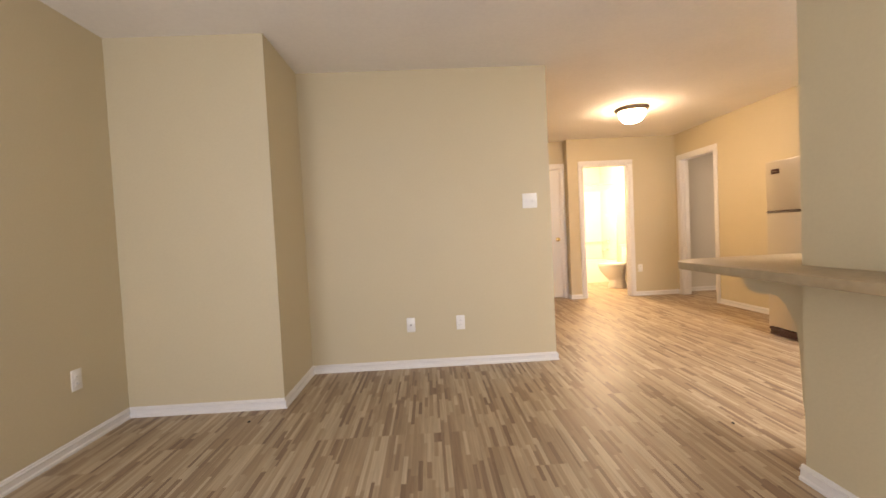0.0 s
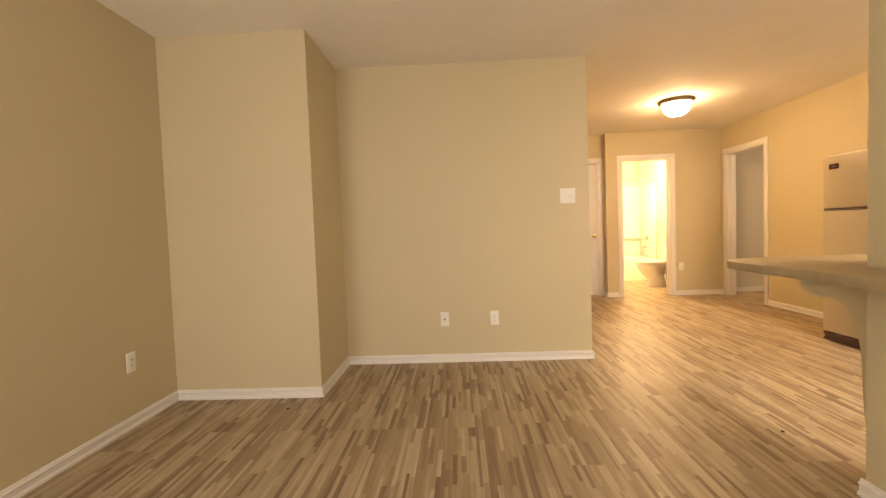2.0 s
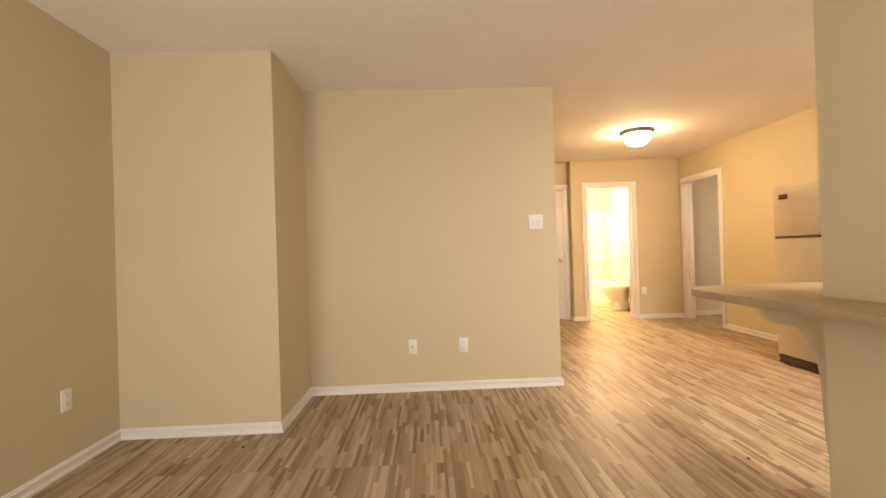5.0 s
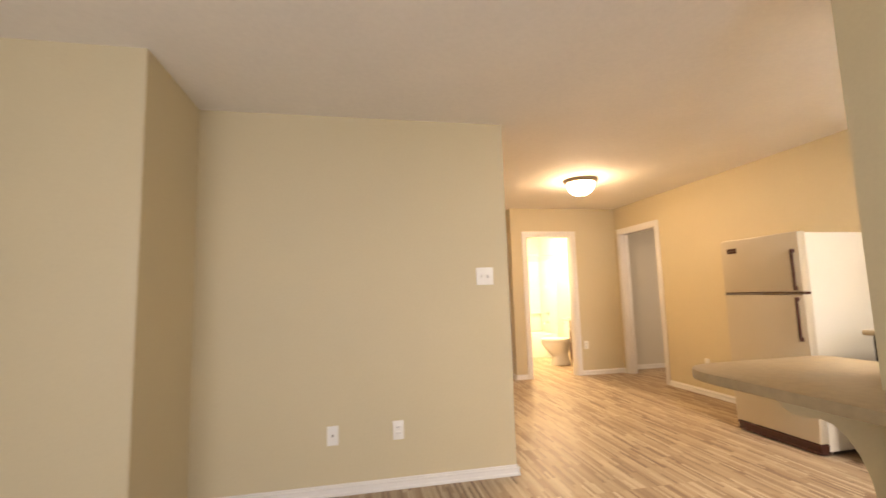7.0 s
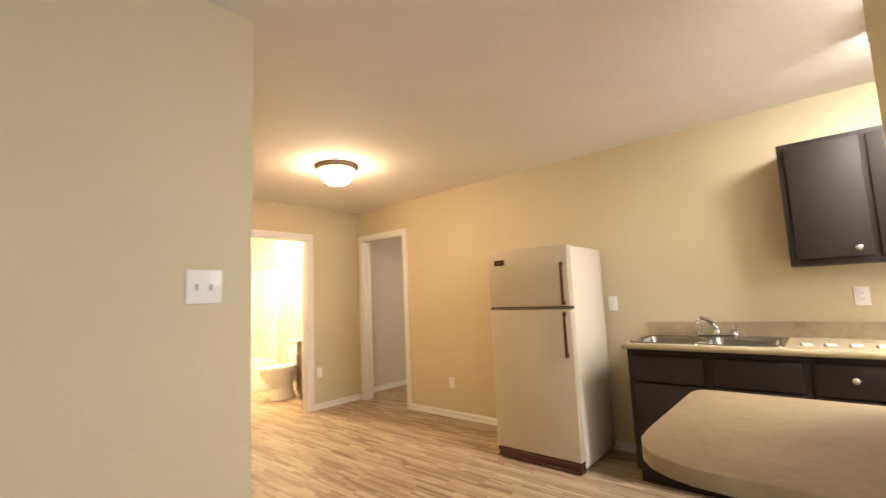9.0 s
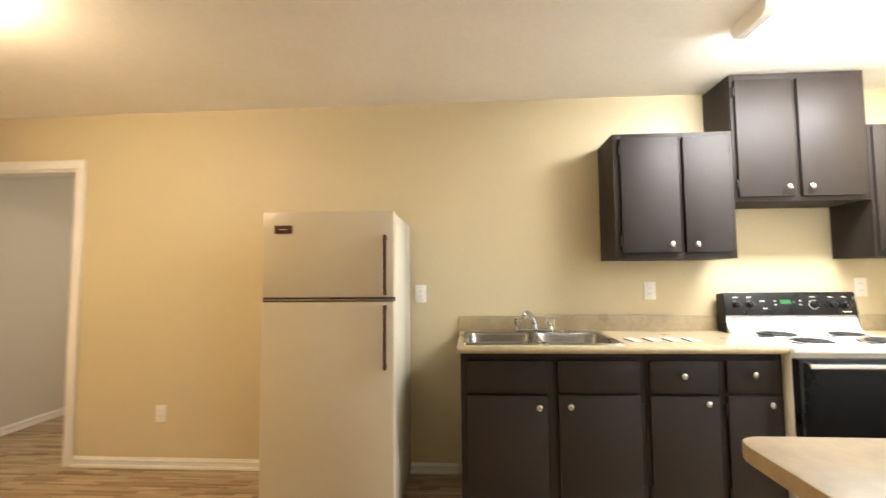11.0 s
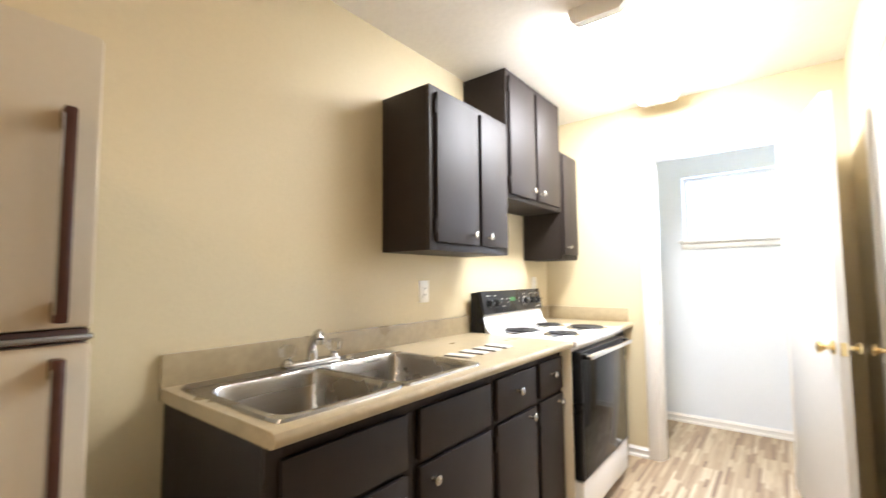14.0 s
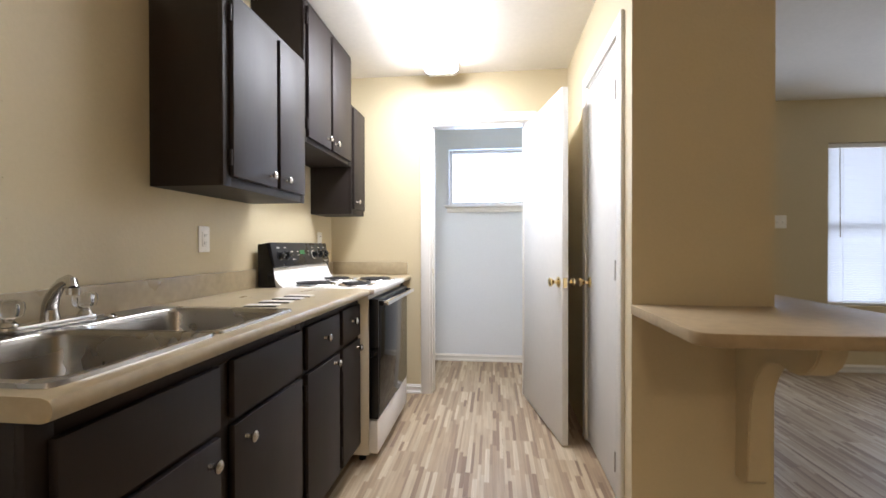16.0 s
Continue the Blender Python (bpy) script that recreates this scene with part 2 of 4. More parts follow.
def part(name, bm, material, parent, label=""):
    ob = new(name, mesh_of(name, bm, material))
    ob.parent = parent
    return tagged(ob, label)


def thing(name, m, label, category, group=""):
    ob = new(name)
    ob.empty_display_size = 0.1
    ob.matrix_world = m
    return tagged(ob, label, category, group)


def single(name, bm, material, label, category, group="", m=None):
    ob = new(name, mesh_of(name, bm, material))
    if m:
        ob.matrix_world = m
    return tagged(ob, label, category, group)


def structure(name, bm, material, label):
    return tagged(new(name, mesh_of(name, bm, material)), label, name.rstrip("_0123456789").replace("_", " "), kind="structure")


# ---- the shell ----
H = 2.456                      # ceiling height
W, S, E = -1.80, -0.62, 4.087  # inner faces of the west, south and east walls
END = 0.36                     # kitchen end wall, kitchen side
BACK = 3.735                   # living room's back wall
HALL = 6.742                   # bathroom wall, hall side
RECESS = 6.90                  # closet wall in the hall recess
PX, PY = 1.738, 1.868          # corner of the pantry wall towards hall and living room
LO = -0.02

structure("wall_west", boxes((W - 0.12, W, S - 0.12, BACK + 0.12, LO, H)), PAINT, "plain beige painted living room wall")
structure("wall_jut", boxes((W, -0.79, 3.03, BACK, LO, H)), PAINT, "boxed-out beige corner of the living room")
structure("wall_back", boxes((W, 1.25, BACK, BACK + 0.12, LO, H)), PAINT, "beige back wall of the living room")
structure("wall_hall_side", boxes((1.12, 1.25, BACK + 0.12, 7.02, LO, H)), PAINT, "beige wall along the hall")
structure("wall_recess", boxes((1.25, 1.60, RECESS, RECESS + 0.12, LO, H), (2.334, 2.40, RECESS, RECESS + 0.12, LO, H), (1.60, 2.334, RECESS, RECESS + 0.12, 2.045, H)), PAINT, "beige wall of the hall recess")
structure("wall_bath", boxes((2.40, 2.632, HALL, RECESS + 0.12, LO, H), (3.345, E, HALL, HALL + 0.12, LO, H), (2.632, 3.345, HALL, HALL + 0.12, 2.045, H)), PAINT, "beige wall with the bathroom doorway")
structure("wall_east", boxes((E, E + 0.12, S - 0.12, 5.831, LO, H), (E, E + 0.12, 6.614, 9.42, LO, H), (E, E + 0.12, 5.831, 6.614, 2.06, H)), PAINT, "long beige kitchen wall with a doorway")
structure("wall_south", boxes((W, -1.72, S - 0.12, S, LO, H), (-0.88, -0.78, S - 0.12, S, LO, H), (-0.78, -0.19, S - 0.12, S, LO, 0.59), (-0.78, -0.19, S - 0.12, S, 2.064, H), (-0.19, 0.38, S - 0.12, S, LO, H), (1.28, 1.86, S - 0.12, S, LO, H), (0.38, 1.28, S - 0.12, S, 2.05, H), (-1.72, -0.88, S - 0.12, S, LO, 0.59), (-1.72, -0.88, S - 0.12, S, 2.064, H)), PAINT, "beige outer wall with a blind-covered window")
structure("wall_laundry", boxes((1.86, 2.33, S - 0.12, S, LO, H), (2.33, 3.25, S - 0.12, S, LO, 1.545), (2.33, 3.25, S - 0.12, S, 2.095, H), (3.25, E, S - 0.12, S, LO, H)), GREY_PAINT, "pale grey laundry wall with a high window")
structure("wall_kitchen_end", boxes((2.262, 2.56, END - 0.11, END, LO, H), (3.295, E, END - 0.11, END, LO, H), (2.56, 3.295, END - 0.11, END, 2.075, H)), PAINT, "beige kitchen end wall with the laundry doorway")
structure("wall_pantry", boxes((PX, 2.262, PY - 0.115, PY, LO, H), (PX, 1.86, S, PY - 0.115, LO, H), (2.152, 2.262, 1.70, PY - 0.115, LO, H), (2.152, 2.262, S, 1.06, LO, H), (2.152, 2.262, 1.06, 1.70, 2.055, H)), PAINT, "beige pantry wall between kitchen and living room")
structure("ceiling", boxes((W - 0.12, E + 0.12, S - 0.12, BACK + 0.12, H, H + 0.1), (1.12, E + 0.12, BACK + 0.12, 9.42, H, H + 0.1), (E + 0.12, 6.2, 4.4, 7.02, H, H + 0.1)), CEILING, "off-white lightly textured ceiling")
structure("wall_bath_back", boxes((2.52, E, 9.30, 9.42, LO, H), (2.52, 2.60, RECESS + 0.12, 9.30, LO, H)), CREAM_PAINT, "cream bathroom walls")
structure("wall_bath_east", boxes((3.95, E, HALL + 0.12, 9.30, LO, H)), CREAM_PAINT, "cream bathroom side wall")
structure("wall_bath_lining", boxes((2.632, 3.95, HALL + 0.124, HALL + 0.128, 2.2, H)), CREAM_PAINT, "cream paint on the bathroom side")
structure("wall_bedroom", boxes((E + 0.12, 6.2, 6.90, 7.02, LO, H), (E + 0.12, 6.2, 4.4, 4.52, LO, H), (6.08, 6.2, 4.52, 6.90, LO, H)), BEDROOM_PAINT, "pale grey walls of the next room")

# ---- floor base ----
floor = structure("floor", boxes((W - 0.12, E + 0.12, S - 0.12, BACK + 0.12, -0.12, -0.0095), (1.12, E + 0.12, BACK + 0.12, 9.42, -0.12, -0.0095), (E + 0.12, 6.2, 4.4, 7.02, -0.12, -0.0095)), DARK_GAP, "multi-strip brown wood laminate floor")
structure("ground", boxes((-60, 60, -80, S - 0.13, -0.4, -0.3)), GRASS, "flat lawn outside the windows")


# ---- baseboards and casings ----
PROFILE = ((0, 0), (0.019, 0), (0.019, 0.013), (0.012, 0.019), (0.012, 0.042), (0.016, 0.046), (0.016, 0.052), (0.008, 0.056), (0.008, 0.062), (0.004, 0.067), (0, 0.067))


def baseboard(x0, y0, x1, y1, nx, ny):
    """A moulded skirting from one point of the wall to another; (nx, ny) points into the room."""
    bm = bmesh.new()
    ends = [[bm.verts.new((x + nx * (d - 0.001), y + ny * (d - 0.001), z)) for d, z in PROFILE] for x, y in ((x0, y0), (x1, y1))]
    k = len(PROFILE)
    for j in range(k):
        bm.faces.new((ends[0][j], ends[0][(j + 1) % k], ends[1][(j + 1) % k], ends[1][j]))
    bm.faces.new(ends[0])
    bm.faces.new(ends[1])
    bmesh.ops.recalc_face_normals(bm, faces=bm.faces[:])
    structure("baseboard", bm, TRIM, "white moulded baseboard")


for run in ((W, S, W, 3.03, 1, 0), (W, 3.03, -0.79, 3.03, 0, -1), (-0.79, 3.013, -0.79, BACK, 1, 0), (-0.79, BACK, 1.25, BACK, 0, -1), (1.25, BACK - 0.02, 1.25, RECESS, 1, 0),
            (1.25, RECESS, 1.534, RECESS, 0, -1), (2.40, HALL - 0.02, 2.40, RECESS - 0.018, -1, 0), (2.40, HALL, 2.566, HALL, 0, -1), (3.411, HALL, E, HALL, 0, -1),
            (E, 4.20, E, 5.765, -1, 0), (E, 6.68, E, HALL, -1, 0), (E, 3.12, E, 4.20, -1, 0), (3.366, END, 3.50, END, 0, 1), (W, S, 0.314, S, 0, 1), (1.346, S, PX, S, 0, 1), (PX, S, PX, PY + 0.017, -1, 0),
            (PX, PY, 2.262, PY, 0, 1), (2.262, S, E, S, 0, 1), (E + 0.12, 6.90, 6.08, 6.90, 0, -1)):
    baseboard(*run)


def casing(name, axis, at, side, a, b, top, width=0.066, depth=0.12, door_stop=True):
    """Flat trim round a doorway in a wall. axis 'x': the wall faces x; side: which way its room lies; a, b: the opening; depth: the wall's thickness."""
    bm = bmesh.new()
    t = 0.016

    def add(u0, u1, z0, z1, d0, d1, bev):
        lo, hi = sorted((at + side * d0, at + side * d1))
        if axis == "x":
            box(bm, lo, hi, u0, u1, z0, z1, bev)
        else:
            box(bm, u0, u1, lo, hi, z0, z1, bev)
    add(a - width, a, 0, top, -0.001, t, 0.004)
    add(b, b + width, 0, top, -0.001, t, 0.004)
    add(a - width, b + width, top, top + width, -0.001, t + 0.001, 0.004)
    add(a - 0.001, a + 0.016, 0, top, -depth, 0.002, 0.002)
    add(b - 0.016, b + 0.001, 0, top, -depth, 0.002, 0.002)
    add(a + 0.016, b - 0.016, top - 0.016, top + 0.001, -depth, 0.002, 0.002)
    if door_stop:
        add(a + 0.016, a + 0.028, 0, top - 0.016, -depth * 0.7, -depth * 0.4, 0.001)
        add(b - 0.028, b - 0.016, 0, top - 0.016, -depth * 0.7, -depth * 0.4, 0.001)
    return structure(name, bm, TRIM, "white painted door casing and jamb")


casing("trim_bath_door", "y", HALL, -1, 2.632, 3.345, 2.045)
casing("trim_bedroom_door", "x", E, -1, 5.831, 6.614, 2.06)
laundry_trim = casing("trim_laundry_door", "y", END, 1, 2.56, 3.295, 2.075, 0.07, 0.11)
casing("trim_pantry_door", "x", 2.262, 1, 1.06, 1.70, 2.055, 0.072, 0.11, False)
casing("trim_hall_closet", "y", RECESS, -1, 1.60, 2.334, 2.045, door_stop=False)
casing("trim_front_door", "y", S, 1, 0.38, 1.28, 2.05)


# ---- doors ----
def knob_mesh(r=0.026, reach=0.06):
    """A round door knob with its rose, reaching along +z."""
    return lathe(((0.0, 0), (0.031, 0), (0.031, 0.006), (0.024, 0.011), (0.011, 0.014), (0.010, reach * 0.5), (0.016, reach * 0.58), (r, reach * 0.78), (r * 0.98, reach * 0.92), (r * 0.6, reach), (0, reach)), 20)


def hinge_mesh():
    bm = tube(((0, 0, -0.045), (0, 0, 0.045)), 0.006, 8)
    return box(bm, -0.002, 0.002, -0.016, 0.016, -0.044, 0.044)


def leaf(name, m, width, height, label, knob_at=None, metal=BRASS, hinges=()):
    """A flush door leaf: it runs from its hinge along +x, 35 mm thick, with knobs on both faces."""
    d = thing(name, m, label, "door")
    d["kind"] = "structure"
    part("slab", boxes((0.003, width, -0.0175, 0.0175, 0.012, height), bevel=0.0025), DOOR_WHITE, d)
    if knob_at:
        x, z = knob_at
        for s in (-1, 1):
            k = part("door_knob", knob_mesh(), metal, d, "polished brass knob")
            k.matrix_local = pose(x, s * 0.0175, z, -90 * s, 0, 0)
        part("latch_plate", boxes((width - 0.001, width + 0.002, -0.012, 0.012, z - 0.028, z + 0.028), bevel=0.0005), metal, d)
    for z in hinges:
        h = part("hinge", hinge_mesh(), NICKEL, d)
        h.matrix_local = pose(0.002, 0.021, z)
    return d


# the laundry door stands open, back against the pantry door
ang = math.degrees(math.atan2(1.20 - 0.385, 2.395 - 2.555))
leaf("door_1", pose(2.562, 0.385, 0, 0, 0, ang), 0.80, 2.03, "white flush laundry door standing open", (0.745, 0.93), BRASS, (0.25, 1.02, 1.80))
leaf("door_2", pose(2.245, 1.697, 0, 0, 0, -90), 0.632, 2.03, "white flush pantry door, shut", (0.575, 0.93), BRASS, (0.19, 1.03, 1.82))
leaf("door_3", pose(1.617, RECESS + 0.03, 0, 0, 0, 0), 0.70, 2.02, "white flush hall closet door, shut", (0.645, 0.93), BRASS)


leaf("door_4", pose(1.262, S - 0.10, 0, 0, 0, -82), 0.86, 2.03, "white front door standing open to the outside", (0.80, 0.93), BRASS)


part("strike_plate", boxes((3.2775, 3.2795, END - 0.06, END - 0.028, 0.90, 0.96), bevel=0.0005), BRASS, laundry_trim, "brass strike plate")


# ---- windows ----
def window(name, x0, x1, z0, z1, label, rail=None, sill=True):
    w = thing(name, pose((x0 + x1) / 2, S - 0.06, z0), label, "window")
    w["kind"] = "structure"
    hw, h = (x1 - x0) / 2, z1 - z0
    part("window_frame", boxes((-hw, -hw + 0.035, -0.05, 0.0, 0, h), (hw - 0.035, hw, -0.05, 0.0, 0, h), (-hw + 0.035, hw - 0.035, -0.05, 0.0, 0, 0.035), (-hw + 0.035, hw - 0.035, -0.05, 0.0, h - 0.035, h), bevel=0.003), TRIM, w)
    pane = part("pane", boxes((-hw + 0.03, hw - 0.03, -0.028, -0.024, 0.03, h - 0.03)), PANE, w)
    pane.visible_shadow = False
    if rail:
        part("meeting_rail", boxes((-hw + 0.035, hw - 0.035, -0.045, -0.006, rail - 0.02, rail + 0.02), bevel=0.003), TRIM, w)
    if sill:
        part("window_sill", boxes((-hw - 0.04, hw + 0.04, 0.0, 0.095, -0.024, -0.001), (-hw - 0.02, hw + 0.02, 0.061, 0.074, -0.075, -0.024), bevel=0.004), TRIM, w)
    return w


window("window_1", -0.78, -0.19, 0.59, 2.064, "tall white window behind a lowered blind", 0.72, False)
# added out of view, as an opening for the side fill lamp
window("unseen_window", -1.72, -0.88, 0.59, 2.064, "unseen tall white window added to light the living room", 0.72, False)
window("window_2", 2.33, 3.25, 1.545, 2.095, "small high laundry window with white sill")

blind = thing("window_blind", pose(-0.485, S - 0.03, 0.59), "lowered white slatted blind covering the window", "blind")
part("headrail", boxes((-0.285, 0.285, -0.02, 0.02, 1.425, 1.465), bevel=0.004), TRIM, blind)
part("bottom_rail", boxes((-0.28, 0.28, -0.013, 0.013, 0.012, 0.03), bevel=0.004), TRIM, blind)
slat_bm = bmesh.new()
prof = [(-0.0125 + 0.025 * k / 4, 0.0022 * math.sin(math.pi * k / 4)) for k in range(5)]
ca, sa = math.cos(radians(58)), math.sin(radians(58))
ring = [[slat_bm.verts.new((x, u * ca - w * sa, u * sa + w * ca)) for u, w in prof] for x in (-0.28, 0.28)]
for j in range(4):
    slat_bm.faces.new((ring[0][j], ring[0][j + 1], ring[1][j + 1], ring[1][j]))
slat_mesh = mesh_of("slat", slat_bm, SLAT)
for k in range(66):
    s = new("slat", slat_mesh)
    s.parent = blind
    s.matrix_local = pose(0, 0, 0.045 + 0.021 * k, random.uniform(-1.5, 1.5), 0, random.uniform(-0.15, 0.15))
# grey metal puts the wand's backlit shade into its colour
part("tilt_wand", tube(((0.20, 0.03, 1.43), (0.198, 0.036, 0.62)), 0.004, 8), NICKEL, blind, "thin tilt wand, coloured grey for its backlit shade")
for x in (-0.16, 0.16):
    part("ladder_cord", tube(((x, 0.014, 0.03), (x, 0.014, 1.43)), 0.0012, 6), TRIM, blind)


# ---- plates on the walls ----
def wall_plate(m, width, height, label, style):
    """A switch or socket plate; m: its middle on the wall, facing local -y."""
    p = thing("light_switch" if style.startswith("switch") else "wall_outlet", m, label, "switch" if style.startswith("switch") else "outlet", "wall plates")
    part("plate", boxes((-width / 2, width / 2, -0.006, 0.001, -height / 2, height / 2), bevel=0.003), WHITE_PLASTIC, p)
    if style.startswith("switch"):
        n = int(style[-1])
        for k in range(n):
            x = (k - (n - 1) / 2) * 0.046
            t = part("toggle", boxes((-0.005, 0.005, -0.014, 0.0, -0.010, 0.010), bevel=0.002), WHITE_PLASTIC, p)
            t.matrix_local = pose(x, -0.006, 0, 14, 0, 0)
            part("slot", boxes((x - 0.008, x + 0.008, -0.0075, -0.004, -0.014, 0.014), bevel=0.0005), TRIM, p)
    elif style == "socket":
        for z in (-0.02, 0.02):
            part("receptacle", boxes((-0.015, 0.015, -0.0085, -0.003, z - 0.013, z + 0.013), bevel=0.0025), WHITE_PLASTIC, p)
            for x in (-0.007, 0.006):
                part("slot", boxes((x - 0.001, x + 0.001, -0.0092, -0.006, z - 0.004, z + 0.006)), DARK_GAP, p)
    elif style == "rocker":
        part("rocker", boxes((-0.017, 0.017, -0.009, -0.003, -0.033, 0.033), bevel=0.002), WHITE_PLASTIC, p)
        for x in (-0.005, 0.005):
            for z in (-0.017, 0.017):
                part("slot", boxes((x - 0.001, x + 0.001, -0.0097, -0.006, z - 0.005, z + 0.005)), DARK_GAP, p)
    else:
        part("jack", lathe(((0, 0), (0.008, 0), (0.007, 0.006), (0.003, 0.006), (0.003, 0.011), (0, 0.011)), 12, pose(0, -0.005, 0, 90, 0, 0)), NICKEL, p)
    return p


wall_plate(pose(1.076, BACK, 1.346), 0.122, 0.122, "white double toggle switch plate on beige wall", "switch2")
wall_plate(pose(0.038, BACK, 0.361), 0.07, 0.118, "white cable jack plate above the baseboard", "jack")
wall_plate(pose(0.452, BACK, 0.361), 0.07, 0.118, "white duplex outlet above the baseboard", "socket")
wall_plate(pose(W, 2.63, 0.385, 0, 0, 90), 0.07, 0.118, "white duplex outlet on the living room side wall", "socket")
wall_plate(pose(E, 3.363, 1.16, 0, 0, -90), 0.072, 0.115, "white rocker outlet beside the refrigerator", "rocker")
wall_plate(pose(E, 1.878, 1.17, 0, 0, -90), 0.072, 0.115, "white rocker outlet above the worktop", "rocker")
wall_plate(pose(E, 0.595, 1.185, 0, 0, -90), 0.072, 0.115, "white outlet behind the stove", "socket")
wall_plate(pose(E, 5.145, 0.36, 0, 0, -90), 0.07, 0.115, "white outlet low on the kitchen wall", "socket")
wall_plate(pose(3.49, HALL, 0.43), 0.07, 0.115, "white outlet beside the bathroom doorway", "socket")
wall_plate(pose(0.214, S, 1.355, 0, 0, 180), 0.115, 0.118, "white double switch near the window", "switch2")

# ---- ceiling lamps ----
hall_lamp = thing("ceiling_lamp", pose(2.66, 5.15, H), "lit frosted dome ceiling lamp with a brown bronze rim", "ceiling lamp")
part("rim", lathe(((0.0, 0), (0.186, 0), (0.190, -0.007), (0.188, -0.015), (0.180, -0.022), (0.177, -0.030), (0.166, -0.040), (0.154, -0.043), (0.147, -0.038), (0.147, -0.025), (0, -0.025)), 40), BRONZE, hall_lamp, "brown bronze rim")
part("shade", lathe([(0.146 * math.cos(a) ** 0.75, -0.036 - 0.134 * math.sin(a)) for a in [math.pi / 2 * k / 10 for k in range(10)]] + [(0, -0.17)], 40), LAMP_GLASS, hall_lamp, "glowing frosted glass bowl")
part("finial", lathe(((0, -0.167), (0.011, -0.169), (0.012, -0.176), (0.006, -0.184), (0, -0.186)), 16), BRONZE, hall_lamp)

tube_lamp = thing("fluorescent_light", pose(3.18, 1.14, H), "lit white wraparound fluorescent ceiling light", "ceiling light")
part("backplate", boxes((-0.12, 0.12, -0.60, 0.60, -0.022, 0.0), bevel=0.003), WHITE_ENAMEL, tube_lamp)
wrap = [(-0.118, -0.02), (-0.114, -0.05), (-0.09, -0.072), (0.09, -0.072), (0.114, -0.05), (0.118, -0.02)]
wb = bmesh.new()
wr = [[wb.verts.new((x, y, z)) for x, z in wrap] for y in (-0.585, 0.585)]
for j in range(5):
    wb.faces.new((wr[0][j], wr[0][j + 1], wr[1][j + 1], wr[1][j]))
bmesh.ops.recalc_face_normals(wb, faces=wb.faces[:])
part("diffuser", wb, DIFFUSER, tube_lamp, "glowing ribbed acrylic wrap")
for y0, y1 in ((-0.625, -0.575), (0.575, 0.625)):
    cap = bmesh.new()
    cr = [[cap.verts.new((x * 1.06, y, z * 1.06 + 0.001)) for x, z in [(-0.118, 0.0)] + wrap + [(0.118, 0.0)]] for y in (y0, y1)]
    for j in range(8):
        cap.faces.new((cr[0][j], cr[0][(j + 1) % 8], cr[1][(j + 1) % 8], cr[1][j]))
    cap.faces.new(cr[0]), cap.faces.new(cr[1])
    bmesh.ops.recalc_face_normals(cap, faces=cap.faces[:])
    part("end_cap", cap, WHITE_ENAMEL, tube_lamp, "white plastic end cap")

bath_lamp = thing("ceiling_lamp", pose(3.2, 7.9, H), "lit round bathroom ceiling lamp", "ceiling lamp")
part("rim", lathe(((0, 0), (0.15, 0), (0.15, -0.02), (0.13, -0.03), (0, -0.03)), 32), NICKEL, bath_lamp)
part("shade", lathe([(0.135 * math.cos(a), -0.03 - 0.08 * math.sin(a)) for a in [math.pi / 2 * k / 8 for k in range(8)]] + [(0, -0.11)], 32), BATH_GLASS, bath_lamp)


# ---- the bar ----
def rounded(points, radius, seg=6):
    """The outline with chosen corners rounded: points (x, y) with a radius each."""
    out, k = [], len(points)
    for i, p in enumerate(points):
        r = radius[i]
        p, a, b = Vector(p), Vector(points[i - 1]), Vector(points[(i + 1) % k])
        if not r:
            out.append(tuple(p))
            continue
        u, v = (a - p).normalized(), (b - p).normalized()
        for j in range(seg + 1):
            t = j / seg
            out.append(tuple((1 - t) ** 2 * (p + u * r) + 2 * t * (1 - t) * p + t * t * (p + v * r)))
    return out


bar = thing("breakfast_bar", pose(0, 0, 0.866), "tan laminate breakfast bar wrapped round the pantry wall", "counter")
outline = rounded(((2.266, PY + 0.002), (2.266, 2.44), (1.475, 2.44), (1.475, 0.95), (PX - 0.002, 0.95), (PX - 0.002, PY + 0.002)), (0, 0.07, 0.22, 0.1, 0, 0))
part("bar_top", prism(outline, 0.0, 0.038, 0.004), BAR_LAMINATE, bar)


def corbel():
    """An ogee bracket board: a leg down the wall, a hollow, and a rounded nose under the top."""
    prof = [(0, 0), (0, -0.62), (0.05, -0.62), (0.075, -0.60), (0.082, -0.56), (0.095, -0.33), (0.105, -0.27), (0.13, -0.205), (0.165, -0.155), (0.205, -0.125), (0.25, -0.118), (0.30, -0.128),
            (0.345, -0.128), (0.385, -0.112), (0.415, -0.082), (0.435, -0.04), (0.44, 0)]
    bm = bmesh.new()
    f = bm.faces.new([bm.verts.new((0, y, z)) for y, z in prof])
    up = bmesh.ops.extrude_face_region(bm, geom=[f])["geom"]
    for v in up:
        if isinstance(v, bmesh.types.BMVert):
            v.co.x = 0.078
    bmesh.ops.recalc_face_normals(bm, faces=bm.faces[:])
    bmesh.ops.bevel(bm, geom=[e for e in bm.edges if abs(e.verts[0].co.x - e.verts[1].co.x) < 1e-6], offset=0.004, segments=2, affect="EDGES")
    return bm


part("bracket", corbel(), PAINT, bar, "beige painted ogee bracket").matrix_local = pose(1.80, PY + 0.001, -0.0005)


